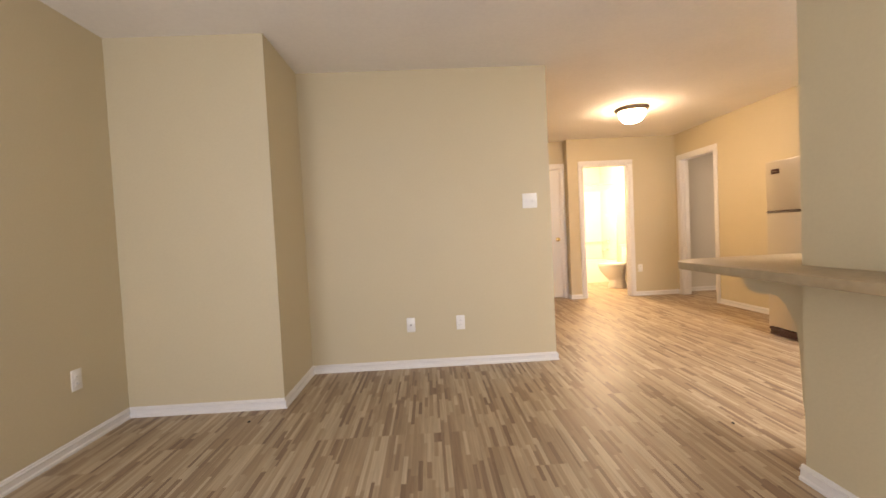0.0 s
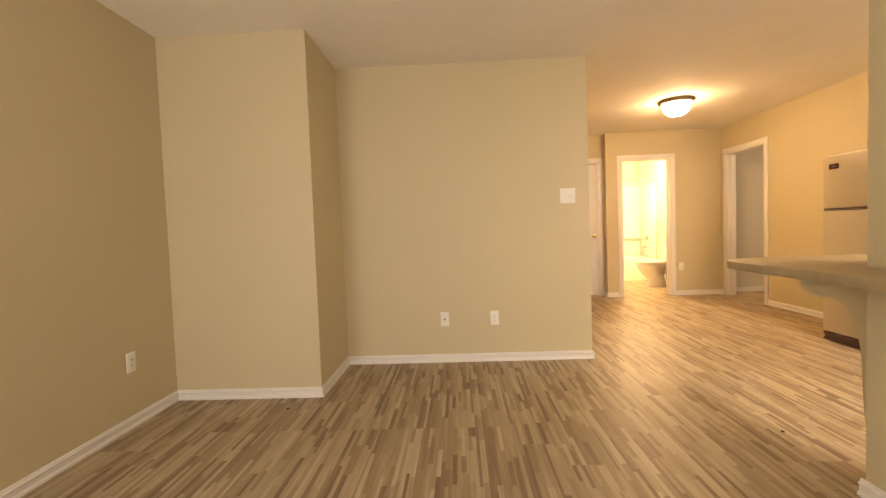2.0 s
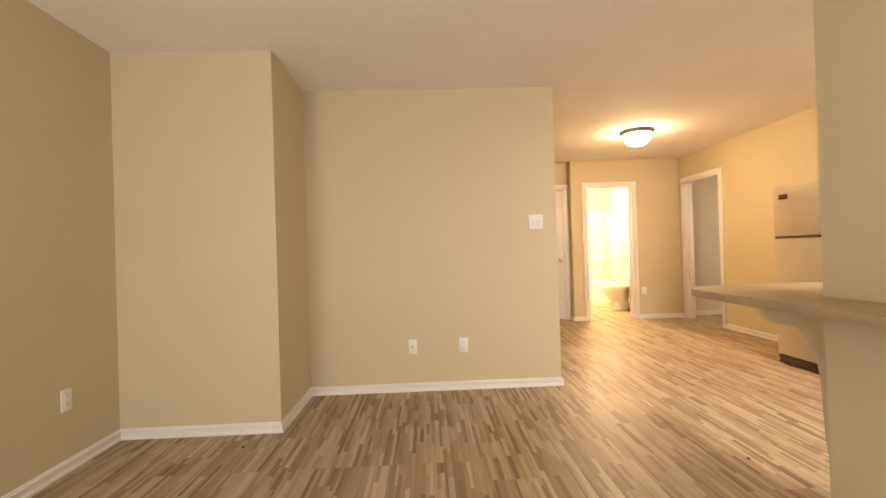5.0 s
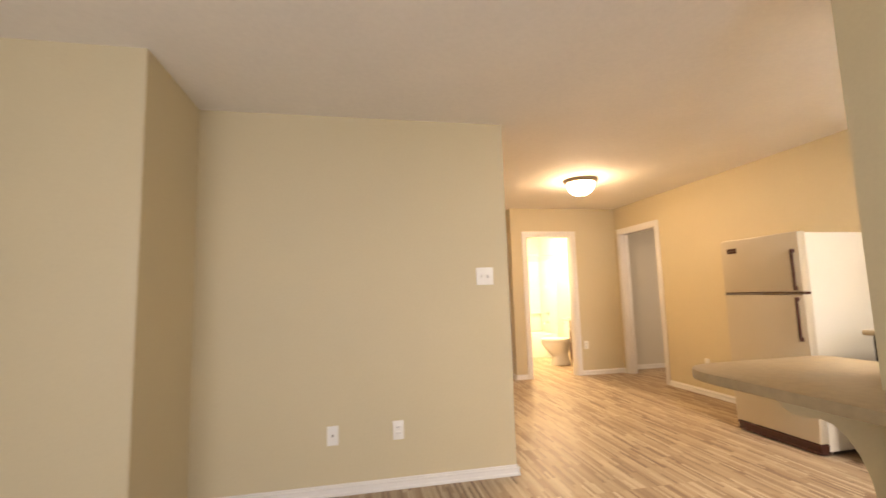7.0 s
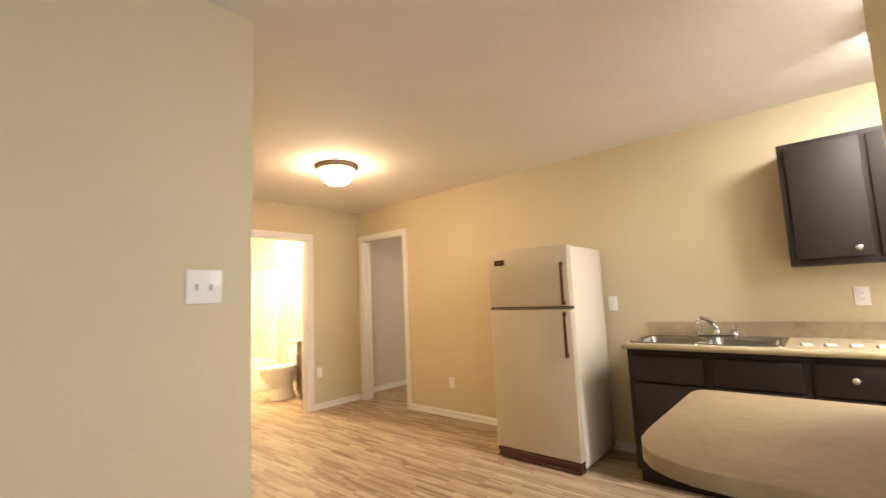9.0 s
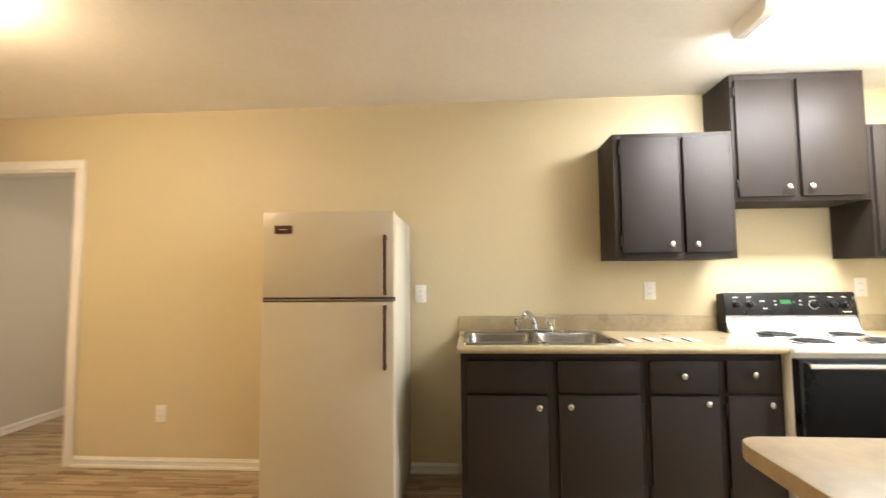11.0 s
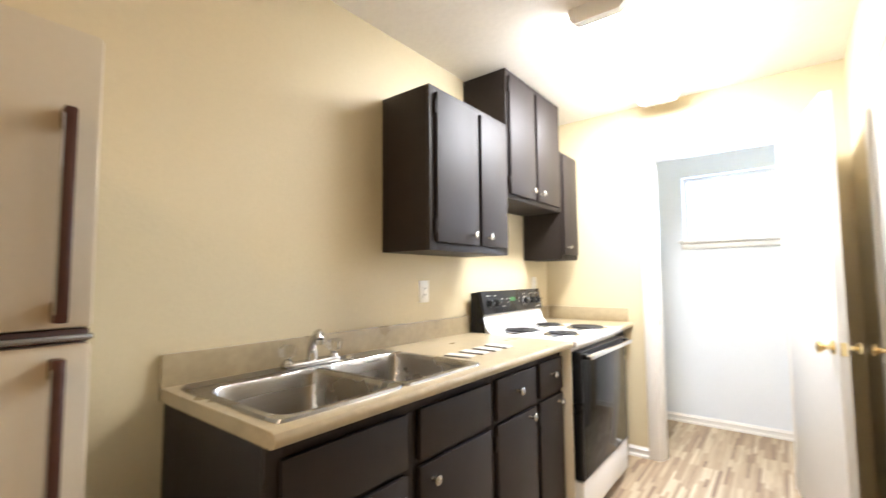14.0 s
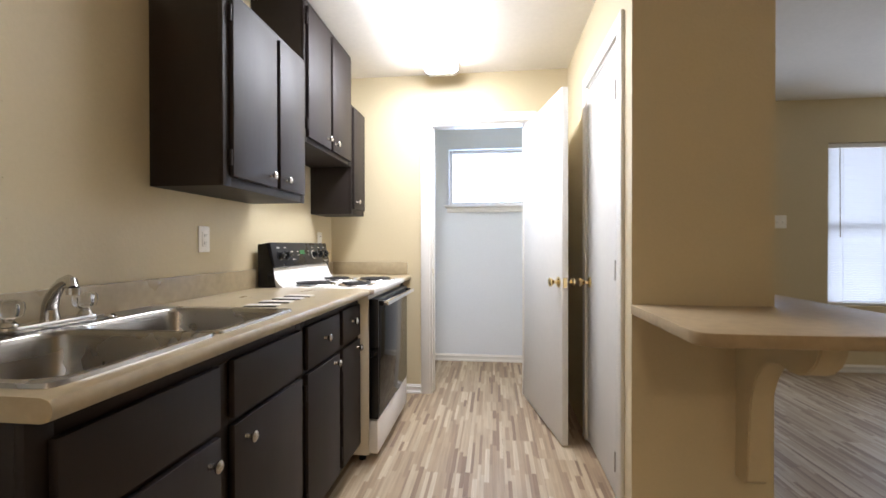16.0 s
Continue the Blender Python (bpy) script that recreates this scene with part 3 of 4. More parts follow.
# ---- cabinets ----
def cabinet_knob(parent, x, y, z):
    k = part("knob", lathe(((0, 0), (0.009, 0), (0.0075, 0.006), (0.006, 0.013), (0.010, 0.018), (0.0155, 0.023), (0.0155, 0.027), (0.011, 0.0305), (0, 0.032)), 18), NICKEL, parent, "satin nickel knob")
    k.matrix_local = pose(x, y, z, 0, -90, 0)


def cabinet(name, y0, y1, z0, z1, front, label, fronts, toe=0.0):
    """A dark cabinet against the east wall. fronts: (kind, y0, y1, z0, z1, knob (y, z) or None, hinge side)."""
    c = thing(name, pose(front, (y0 + y1) / 2, z0), label, "cabinet", "dark kitchen cabinets")
    yc, d = (y0 + y1) / 2, E - front - 0.002
    a, b, h = y0 - yc, y1 - yc, z1 - z0
    for y in (a, b - 0.016):
        part("side_panel", boxes((0.018, d, y, y + 0.016, toe, h), bevel=0.0012), ESPRESSO, c)
    part("bottom_panel", boxes((0.018, d, a + 0.016, b - 0.016, toe, toe + 0.016)), ESPRESSO, c)
    part("back_panel", boxes((d - 0.01, d, a + 0.016, b - 0.016, toe + 0.016, h)), ESPRESSO, c)
    if toe:
        part("toe_kick", boxes((0.075, 0.093, a + 0.002, b - 0.002, 0.0, toe)), ESPRESSO, c)
    else:
        part("top_panel", boxes((0.018, d - 0.01, a + 0.016, b - 0.016, h - 0.016, h)), ESPRESSO, c)
    cuts_y = sorted({f[1] for f in fronts} | {f[2] for f in fronts})
    face = bmesh.new()
    box(face, 0.0, 0.0185, a, min(cuts_y) - yc + 0.012, toe, h, 0.0012)
    box(face, 0.0, 0.0185, max(cuts_y) - yc - 0.012, b, toe, h, 0.0012)
    box(face, 0.0005, 0.018, min(cuts_y) - yc + 0.012, max(cuts_y) - yc - 0.012, toe, toe + 0.04, 0.0012)
    box(face, 0.0005, 0.018, min(cuts_y) - yc + 0.012, max(cuts_y) - yc - 0.012, h - 0.045, h, 0.0012)
    mids = sorted(((p[2] + q[1]) / 2 for p in fronts for q in fronts if 0 < q[1] - p[2] < 0.12))
    for m in {round(v, 3) for v in mids}:
        box(face, 0.0008, 0.018, m - yc - 0.03, m - yc + 0.03, toe + 0.04, h - 0.045, 0.0012)
    zs = [f[3] - z0 for f in fronts if f[0] == "drawer"]
    if zs:
        box(face, 0.0011, 0.018, min(cuts_y) - yc + 0.012, max(cuts_y) - yc - 0.012, min(zs) - 0.03, min(zs) + 0.008, 0.0012)
    part("face_frame", face, ESPRESSO, c)
    for kind, fy0, fy1, fz0, fz1, knob, hinge in fronts:
        p = part(kind, boxes((-0.019, -0.0008, fy0 - yc, fy1 - yc, fz0 - z0, fz1 - z0), bevel=0.003), ESPRESSO, c)
        if knob:
            cabinet_knob(p, -0.019, knob[0] - yc, knob[1] - z0)
        if hinge:
            hy = (fy0 if hinge < 0 else fy1) - yc
            for hz in (fz0 - z0 + 0.07, fz1 - z0 - 0.07):
                part("hinge", boxes((-0.016, 0.001, hy + (-0.009 if hinge < 0 else 0.001), hy + (-0.001 if hinge < 0 else 0.009), hz - 0.03, hz + 0.03), bevel=0.002), ESPRESSO, p, "painted-over butt hinge")
    return c


FR = 3.508
cabinet("base_cabinet", 2.152, 3.088, 0.0, 0.876, FR, "espresso sink base cabinet with two doors",
        (("drawer", 2.645, 3.055, 0.675, 0.834, None, 0), ("drawer", 2.18, 2.588, 0.680, 0.836, None, 0), ("door", 2.645, 3.055, 0.12, 0.657, (2.69, 0.605), 1), ("door", 2.18, 2.588, 0.12, 0.662, (2.533, 0.611), -1)), 0.1)
cabinet("base_cabinet", 1.482, 2.150, 0.0, 0.876, FR, "espresso base cabinet with two drawers and doors",
        (("drawer", 1.80, 2.132, 0.678, 0.838, (1.973, 0.766), 0), ("drawer", 1.502, 1.756, 0.684, 0.842, (1.633, 0.775), 0), ("door", 1.80, 2.132, 0.12, 0.662, (1.862, 0.632), 1), ("door", 1.502, 1.756, 0.12, 0.665, (1.56, 0.63), 1)), 0.1)
cabinet("base_cabinet", END + 0.002, 0.715, 0.0, 0.876, FR, "narrow espresso base cabinet beside the stove",
        (("drawer", 0.40, 0.685, 0.69, 0.84, (0.54, 0.765), 0), ("door", 0.40, 0.685, 0.12, 0.667, (0.645, 0.615), -1)), 0.1)
cabinet("wall_cabinet", 1.498, 2.18, 1.363, 2.108, 3.79, "espresso two-door wall cabinet above the worktop",
        (("door", 1.815, 2.143, 1.400, 2.078, (1.875, 1.445), 1), ("door", 1.528, 1.785, 1.400, 2.078, (1.735, 1.445), -1)))
cabinet("wall_cabinet", 0.752, 1.496, 1.690, 2.445, 3.79, "espresso two-door wall cabinet reaching the ceiling over the stove",
        (("door", 1.165, 1.478, 1.715, 2.405, (1.218, 1.765), 1), ("door", 0.80, 1.132, 1.715, 2.405, (1.093, 1.765), -1)))
cabinet("wall_cabinet", 0.462, 0.750, 1.363, 2.125, 3.79, "narrow espresso one-door wall cabinet",
        (("door", 0.492, 0.735, 1.398, 2.108, (0.69, 1.45), -1),))

# ---- worktops ----
def worktop(y0, y1, hole, label, end_splash):
    """A post-formed laminate top with a rounded nose, a raised back and a cut for the sink."""
    w = thing("worktop", pose(0, 0, 0.878), label, "worktop")
    bm = bmesh.new()
    nose = [(3.50, 0.0), (3.462, 0.0), (3.449, 0.004), (3.443, 0.013), (3.443, 0.026), (3.449, 0.035), (3.462, 0.039), (3.50, 0.039)]
    r = [[bm.verts.new((x, y, z)) for x, z in nose] for y in (y0, y1)]
    for j in range(8):
        bm.faces.new((r[0][j], r[0][(j + 1) % 8], r[1][(j + 1) % 8], r[1][j]))
    bm.faces.new(r[0]), bm.faces.new(r[1])
    bmesh.ops.recalc_face_normals(bm, faces=bm.faces[:])
    if hole:
        hx0, hx1, hy0, hy1 = hole
        for q in ((3.50, hx0, y0, y1), (hx1, E - 0.02, y0, y1), (hx0, hx1, y0, hy0), (hx0, hx1, hy1, y1)):
            box(bm, *q, 0.0, 0.039)
    else:
        box(bm, 3.50, E - 0.02, y0, y1, 0.0, 0.039)
    part("top", bm, LAMINATE, w)
    part("backsplash", boxes((E - 0.02, E - 0.001, y0, y1, 0.0, 0.137), bevel=0.003), LAMINATE, w)
    if end_splash:
        part("end_splash", boxes((3.47, E - 0.0205, y0, y0 + 0.018, 0.0395, 0.137), bevel=0.003), LAMINATE, w)
    return w


worktop(1.479, 3.103, (3.505, 3.995, 2.262, 3.052), "tan mottled laminate worktop with a raised back", False)
worktop(END + 0.002, 0.717, None, "short tan laminate worktop beside the stove", True)

# ---- sink and tap ----
sink = thing("kitchen_sink", pose(3.757, 2.657, 0.9175), "double-bowl stainless steel kitchen sink", "sink")


def rr_loop(bm, x0, x1, y0, y1, r, z, n=40):
    cx, cy, hx, hy = (x0 + x1) / 2, (y0 + y1) / 2, (x1 - x0) / 2, (y1 - y0) / 2
    out = []
    for k in range(n):
        a = 2 * math.pi * (k + 0.5) / n
        c, s = math.cos(a), math.sin(a)
        p = 2 / max(0.08, r)
        out.append(bm.verts.new((cx + hx * math.copysign(abs(c) ** (2 / p), c), cy + hy * math.copysign(abs(s) ** (2 / p), s), z)))
    return out


def join_loops(bm, a, b):
    n = len(a)
    for k in range(n):
        bm.faces.new((a[k], a[(k + 1) % n], b[(k + 1) % n], b[k]))


for y0, y1 in ((-0.415, 0.0), (0.0, 0.415)):
    bm = bmesh.new()
    edge_lo = rr_loop(bm, -0.272, 0.272, y0, y1, 0.10, -0.0005)
    edge = rr_loop(bm, -0.269, 0.269, y0 + (0.003 if y0 else 0), y1 - (0.003 if y1 else 0), 0.10, 0.007)
    flat = rr_loop(bm, -0.259, 0.259, y0 + (0.012 if y0 else 0.0), y1 - (0.012 if y1 else 0.0), 0.11, 0.0055)
    loops = [edge_lo, edge, flat]
    ix0, ix1, iy0, iy1 = -0.247, 0.165, y0 + (0.024 if y0 else 0.011), y1 - (0.024 if y1 else 0.011)
    for inset, z, r in ((0, 0.0055, 0.26), (0.003, 0.002, 0.265), (0.006, -0.008, 0.27), (0.016, -0.148, 0.30), (0.024, -0.166, 0.33), (0.045, -0.177, 0.40), (0.11, -0.181, 0.6)):
        loops.append(rr_loop(bm, ix0 + inset, ix1 - inset, iy0 + inset, iy1 - inset, r, z))
    for a, b in zip(loops, loops[1:]):
        join_loops(bm, a, b)
    bm.faces.new(loops[-1])
    bmesh.ops.recalc_face_normals(bm, faces=bm.faces[:])
    basin = part("basin", bm, STEEL, sink)
    part("drain", lathe(((0, 0.002), (0.028, 0.002), (0.04, 0.004), (0.044, 0.001), (0.044, -0.003)), 24, pose((ix0 + ix1) / 2, (iy0 + iy1) / 2, -0.180)), CHROME, basin)

part("hole_cap", lathe(((0, 0), (0.017, 0), (0.017, 0.003), (0.012, 0.009), (0.005, 0.012), (0, 0.0125)), 18, pose(0.215, -0.19, 0.0055)), CHROME, sink, "small round cap over a spare tap hole")

tap = thing("kitchen_tap", pose(3.988, 2.632, 0.9235), "chrome two-handle tap with clear acrylic knobs", "tap")
plate = rounded(((-0.027, -0.125), (0.027, -0.125), (0.027, 0.125), (-0.027, 0.125)), (0.026, 0.026, 0.026, 0.026))
part("base_plate", prism(plate, 0.0, 0.018, 0.005), TAP_METAL, tap)
part("spout_base", lathe(((0, 0.016), (0.022, 0.016), (0.020, 0.03), (0.017, 0.045), (0, 0.046)), 20), TAP_METAL, tap)
arc = [(0.004, 0.0, 0.03), (0.0, 0, 0.055), (-0.018, 0, 0.078), (-0.055, 0, 0.103), (-0.10, 0, 0.122), (-0.14, 0, 0.131), (-0.165, 0, 0.128), (-0.175, 0, 0.112)]
swing = pose(0, 0, 0, 0, 0, -27)
spout = part("spout", tube(arc, [0.019, 0.0185, 0.0165, 0.0145, 0.0135, 0.0125, 0.0125, 0.0125], 14), TAP_METAL, tap)
spout.matrix_local = swing
part("aerator", lathe(((0, 0), (0.0145, 0), (0.0145, 0.016), (0, 0.016)), 16, swing @ pose(-0.176, 0, 0.097)), TAP_METAL, tap)
for y in (-0.1, 0.1):
    part("valve_stem", lathe(((0, 0.016), (0.02, 0.016), (0.016, 0.026), (0.011, 0.032), (0.011, 0.04), (0, 0.04)), 16, pose(0, y, 0)), TAP_METAL, tap)
    handle = bmesh.new()
    lobes = [[handle.verts.new((rad * (1 + 0.09 * math.cos(6 * a)) * math.cos(a), y + rad * (1 + 0.09 * math.cos(6 * a)) * math.sin(a), z)) for a in [2 * math.pi * k / 30 for k in range(30)]]
             for rad, z in ((0.014, 0.036), (0.025, 0.043), (0.029, 0.058), (0.028, 0.074), (0.018, 0.083))]
    for a, b in zip(lobes, lobes[1:]):
        join_loops(handle, a, b)
    handle.faces.new(lobes[0]), handle.faces.new(lobes[-1])
    bmesh.ops.recalc_face_normals(handle, faces=handle.faces[:])
    part("handle", handle, ACRYLIC, tap, "clear faceted acrylic handle")

# spare switch plates lying in a row on the worktop
for k in range(4):
    s = thing("spare_plate", pose(3.655, 2.150 - 0.103 * k, 0.9172, 0, 0, 6 - 3 * k), "white spare plate lying on the worktop", "wall plate", "spare plates on the worktop")
    part("plate", boxes((-0.06, 0.06, -0.022, 0.022, 0, 0.006), bevel=0.002), WHITE_PLASTIC, s)
    # dark strip laid where the raised plate's shadow falls
    part("shadow_strip", boxes((-0.06, 0.06, 0.0225, 0.031, 0, 0.0035), bevel=0.001), DARK_GAP, s)

# ---- stove ----
stove = thing("electric_stove", pose(3.425, 1.098, 0), "white electric coil stove with black glass oven door", "stove")
Y = 0.378
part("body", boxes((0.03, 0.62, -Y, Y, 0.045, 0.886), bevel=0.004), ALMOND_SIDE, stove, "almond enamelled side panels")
for fx in (0.08, 0.57):
    for fy in (-0.32, 0.32):
        part("foot", lathe(((0, 0), (0.02, 0), (0.02, 0.02), (0.01, 0.05), (0, 0.05)), 12, pose(fx, fy, 0)), BLACK_ENAMEL, stove)
part("cooktop", boxes((-0.005, 0.625, -Y - 0.002, Y + 0.002, 0.886, 0.918), bevel=0.009), WHITE_ENAMEL, stove, "white enamelled cooktop")
riser = bmesh.new()
slope = [(0.495, 0.9175), (0.515, 0.930), (0.535, 0.955), (0.556, 1.02), (0.56, 1.03), (0.63, 1.03), (0.63, 0.9175)]
sides = [[riser.verts.new((x, y, z)) for x, z in slope] for y in (-Y, Y)]
for j in range(len(slope)):
    k = (j + 1) % len(slope)
    riser.faces.new((sides[0][j], sides[0][k], sides[1][k], sides[1][j]))
riser.faces.new(sides[0]), riser.faces.new(sides[1])
bmesh.ops.recalc_face_normals(riser, faces=riser.faces[:])
part("riser", riser, WHITE_ENAMEL, stove, "white sloping back riser")
for y in (-Y - 0.007, Y + 0.001):
    cheek = bmesh.new()
    rim = [[cheek.verts.new((x, y + d, z)) for x, z in ((0.535, 0.9185), (0.550, 1.03), (0.585, 1.15), (0.634, 1.15), (0.634, 0.9185))] for d in (0.0, 0.006)]
    for j in range(5):
        cheek.faces.new((rim[0][j], rim[0][(j + 1) % 5], rim[1][(j + 1) % 5], rim[1][j]))
    cheek.faces.new(rim[0]), cheek.faces.new(rim[1])
    bmesh.ops.recalc_face_normals(cheek, faces=cheek.faces[:])
    part("side_cheek", cheek, BLACK_ENAMEL, stove, "black end of the backguard")
door = part("oven_door", boxes((-0.022, 0.028, -Y + 0.004, Y - 0.004, 0.235, 0.862), bevel=0.004), BLACK_ENAMEL, stove, "black oven door")
part("oven_window", boxes((-0.0245, -0.0215, -Y + 0.02, Y - 0.02, 0.25, 0.835), bevel=0.001), BLACK_GLASS, door, "black reflective glass")
hb = rounded(((-0.075, -0.36), (-0.048, -0.36), (-0.048, 0.36), (-0.075, 0.36)), (0.012, 0.0, 0.0, 0.012))
part("handle", prism(hb, 0.828, 0.850, 0.005), CHROME, door, "bright metal bar handle")
for y in (-0.345, 0.345):
    part("handle_mount", boxes((-0.05, -0.021, y - 0.014, y + 0.014, 0.826, 0.852), bevel=0.003), BLACK_ENAMEL, door)
part("storage_drawer", boxes((-0.018, 0.03, -Y + 0.004, Y - 0.004, 0.055, 0.228), bevel=0.006), WHITE_ENAMEL, stove, "white storage drawer")
panel_m = pose(0.555, 0, 1.02, 0, 12, 0)
panel = part("control_panel", boxes((-0.02, 0.055, -Y - 0.006, Y + 0.006, 0.0, 0.14), bevel=0.008), BLACK_ENAMEL, stove, "black tilted control panel")
panel.matrix_local = panel_m
for y, dial in ((0.315, 0), (0.235, 0), (-0.135, 1), (-0.235, 0), (-0.315, 0)):
    k = part("dial", lathe(((0, 0), (0.027, 0), (0.026, 0.004), (0.02, 0.006), (0.018, 0.024), (0.014, 0.027), (0, 0.027)), 20), BLACK_ENAMEL, panel)
    box_bm = boxes((-0.003, 0.003, -0.019, 0.019, 0.024, 0.033), bevel=0.001)
    k.matrix_local = pose(-0.02, y, 0.062, 0, -90, 0)
    g = part("grip", box_bm, BLACK_ENAMEL, panel)
    g.matrix_local = pose(-0.02, y, 0.062, 0, -90, 0)
    if dial:
        part("dial_ring", lathe(((0.0265, 0.001), (0.029, 0.001), (0.029, 0.003), (0.0265, 0.003), (0.0265, 0.001)), 24, pose(-0.02, y, 0.062, 0, -90, 0)), WHITE_PLASTIC, panel)
    part("marking", boxes((-0.0212, -0.0202, y - 0.014, y + 0.014, 0.106, 0.110)), WHITE_PLASTIC, panel)
part("clock_display", boxes((-0.0215, -0.0202, -0.005, 0.055, 0.068, 0.092)), CLOCK_GREEN, panel, "green digital clock")
for y, z, w in ((0.16, 0.085, 0.03), (0.15, 0.04, 0.025), (0.085, 0.085, 0.012), (0.085, 0.062, 0.012), (-0.06, 0.085, 0.012), (-0.06, 0.062, 0.012), (-0.32, 0.018, 0.05)):
    part("marking", boxes((-0.0212, -0.0202, y - w / 2, y + w / 2, z - 0.002, z + 0.002)), WHITE_PLASTIC, panel)
for bx, by, r in ((0.15, 0.19, 0.085), (0.15, -0.19, 0.105), (0.41, 0.19, 0.105), (0.41, -0.19, 0.085)):
    burner = part("drip_pan", lathe(((0.02, -0.004), (r * 0.6, -0.002), (r + 0.006, 0.003), (r + 0.018, 0.006), (r + 0.022, 0.003), (r + 0.023, 0.0)), 32, pose(bx, by, 0.9182)), CHROME, stove, "chrome drip pan")
    spiral = []
    for k in range(85):
        a = k / 84 * 2 * math.pi * (4 if r < 0.1 else 5)
        rad = 0.018 + (r - 0.02) * k / 84
        spiral.append((bx + rad * math.cos(a), by + rad * math.sin(a), 0.9285))
    part("coil", tube(spiral, 0.0052, 6), COIL, burner, "dark spiral heating coil")

# ---- refrigerator ----
fridge = thing("refrigerator", pose(3.41, 3.772, 0), "almond top-freezer refrigerator with brown handles", "refrigerator")
FW = 0.348
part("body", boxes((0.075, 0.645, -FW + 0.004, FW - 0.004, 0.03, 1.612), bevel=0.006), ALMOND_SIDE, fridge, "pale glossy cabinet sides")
part("base_grille", boxes((0.012, 0.08, -FW + 0.006, FW - 0.006, 0.010, 0.083), (0.0, 0.014, -FW + 0.004, FW - 0.004, 0.058, 0.082), (0.002, 0.014, -FW + 0.004, FW - 0.004, 0.012, 0.03), bevel=0.004), BROWN_PLASTIC, fridge, "dark brown base grille")
for y in (-0.3, 0.3):
    for x in (0.12, 0.6):
        part("foot", lathe(((0, 0), (0.018, 0), (0.018, 0.015), (0.008, 0.032), (0, 0.032)), 12, pose(x, y, 0)), BLACK_ENAMEL, fridge)
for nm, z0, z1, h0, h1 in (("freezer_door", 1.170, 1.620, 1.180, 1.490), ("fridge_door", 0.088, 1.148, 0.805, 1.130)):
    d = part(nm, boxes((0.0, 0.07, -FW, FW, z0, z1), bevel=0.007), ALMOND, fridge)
    part("gasket", boxes((0.069, 0.078, -FW + 0.012, FW - 0.012, z0 + 0.01, z1 - 0.01)), DARK_GAP, d)
    part("handle", boxes((-0.03, -0.014, -FW + 0.034, -FW + 0.050, h0, h1), (-0.016, 0.001, -FW + 0.034, -FW + 0.050, h0, h0 + 0.03), (-0.016, 0.001, -FW + 0.034, -FW + 0.050, h1 - 0.03, h1), bevel=0.003), BROWN_PLASTIC, d, "long dark brown handle")
    part("handle_trim", boxes((-0.0315, -0.029, -FW + 0.0495, -FW + 0.0515, h0 + 0.012, h1 - 0.012)), CHROME, d, "thin chrome strip")
part("seam_trim", boxes((0.006, 0.07, -FW + 0.002, FW - 0.002, 1.149, 1.169), bevel=0.003), BROWN_PLASTIC, fridge, "dark trim between the doors")
part("trim_strip", boxes((-0.003, 0.007, -FW - 0.001, FW, 1.1525, 1.1615), bevel=0.002), STEEL, fridge, "dull metal strip")
badge = part("badge", boxes((-0.003, 0.001, 0.188, 0.284, 1.504, 1.548), bevel=0.001), BROWN_PLASTIC, fridge, "small dark name badge")
part("badge_bar", boxes((-0.0038, -0.0028, 0.213, 0.259, 1.524, 1.528)), NICKEL, badge)
part("hinge_cap", boxes((0.02, 0.11, FW - 0.09, FW - 0.015, 1.613, 1.629), bevel=0.005), ALMOND, fridge)
part("condenser_coil", boxes(*[(0.648, 0.656, -FW + 0.01, FW - 0.02, 0.2 + 0.07 * k, 0.206 + 0.07 * k) for k in range(18)], *[(0.645, 0.650, y - 0.003, y + 0.003, 0.18, 1.42) for y in (-0.33, 0.0, 0.3)]), BLACK_ENAMEL, fridge, "black wire condenser")

# ---- bathroom ----
toilet = thing("toilet", pose(3.949, 7.74, 0, 0, 0, 90), "white porcelain toilet with the lid down", "toilet")


def oval(bm, cy, rx, ry, z, n=28):
    return [bm.verts.new((rx * math.cos(2 * math.pi * k / n), cy + ry * math.sin(2 * math.pi * k / n) * (1.0 if math.sin(2 * math.pi * k / n) > 0 else 0.9), z)) for k in range(n)]


def lofted(rows):
    bm = bmesh.new()
    loops = [oval(bm, *r) for r in rows]
    for a, b in zip(loops, loops[1:]):
        join_loops(bm, a, b)
    bm.faces.new(loops[0]), bm.faces.new(loops[-1])
    bmesh.ops.recalc_face_normals(bm, faces=bm.faces[:])
    return bm


part("bowl", lofted(((0.38, 0.105, 0.19, 0.0), (0.38, 0.10, 0.18, 0.04), (0.38, 0.085, 0.15, 0.14), (0.42, 0.11, 0.19, 0.22), (0.45, 0.165, 0.24, 0.32), (0.455, 0.18, 0.255, 0.385), (0.455, 0.175, 0.25, 0.395))), PORCELAIN, toilet)
part("seat", lofted(((0.455, 0.18, 0.255, 0.397), (0.455, 0.187, 0.262, 0.402), (0.455, 0.187, 0.262, 0.414), (0.455, 0.18, 0.255, 0.418))), WHITE_PLASTIC, toilet)
part("lid", lofted(((0.45, 0.183, 0.262, 0.4195), (0.45, 0.186, 0.264, 0.425), (0.45, 0.18, 0.258, 0.438), (0.45, 0.10, 0.16, 0.444))), WHITE_PLASTIC, toilet)
part("tank", boxes((-0.22, 0.22, 0.02, 0.20, 0.38, 0.72), (-0.1, 0.1, 0.05, 0.26, 0.2, 0.385), bevel=0.015), PORCELAIN, toilet)
part("tank_lid", boxes((-0.23, 0.23, 0.012, 0.212, 0.722, 0.755), bevel=0.01), PORCELAIN, toilet)
part("flush_lever", boxes((0.12, 0.19, 0.2, 0.222, 0.655, 0.668), bevel=0.004), CHROME, toilet)

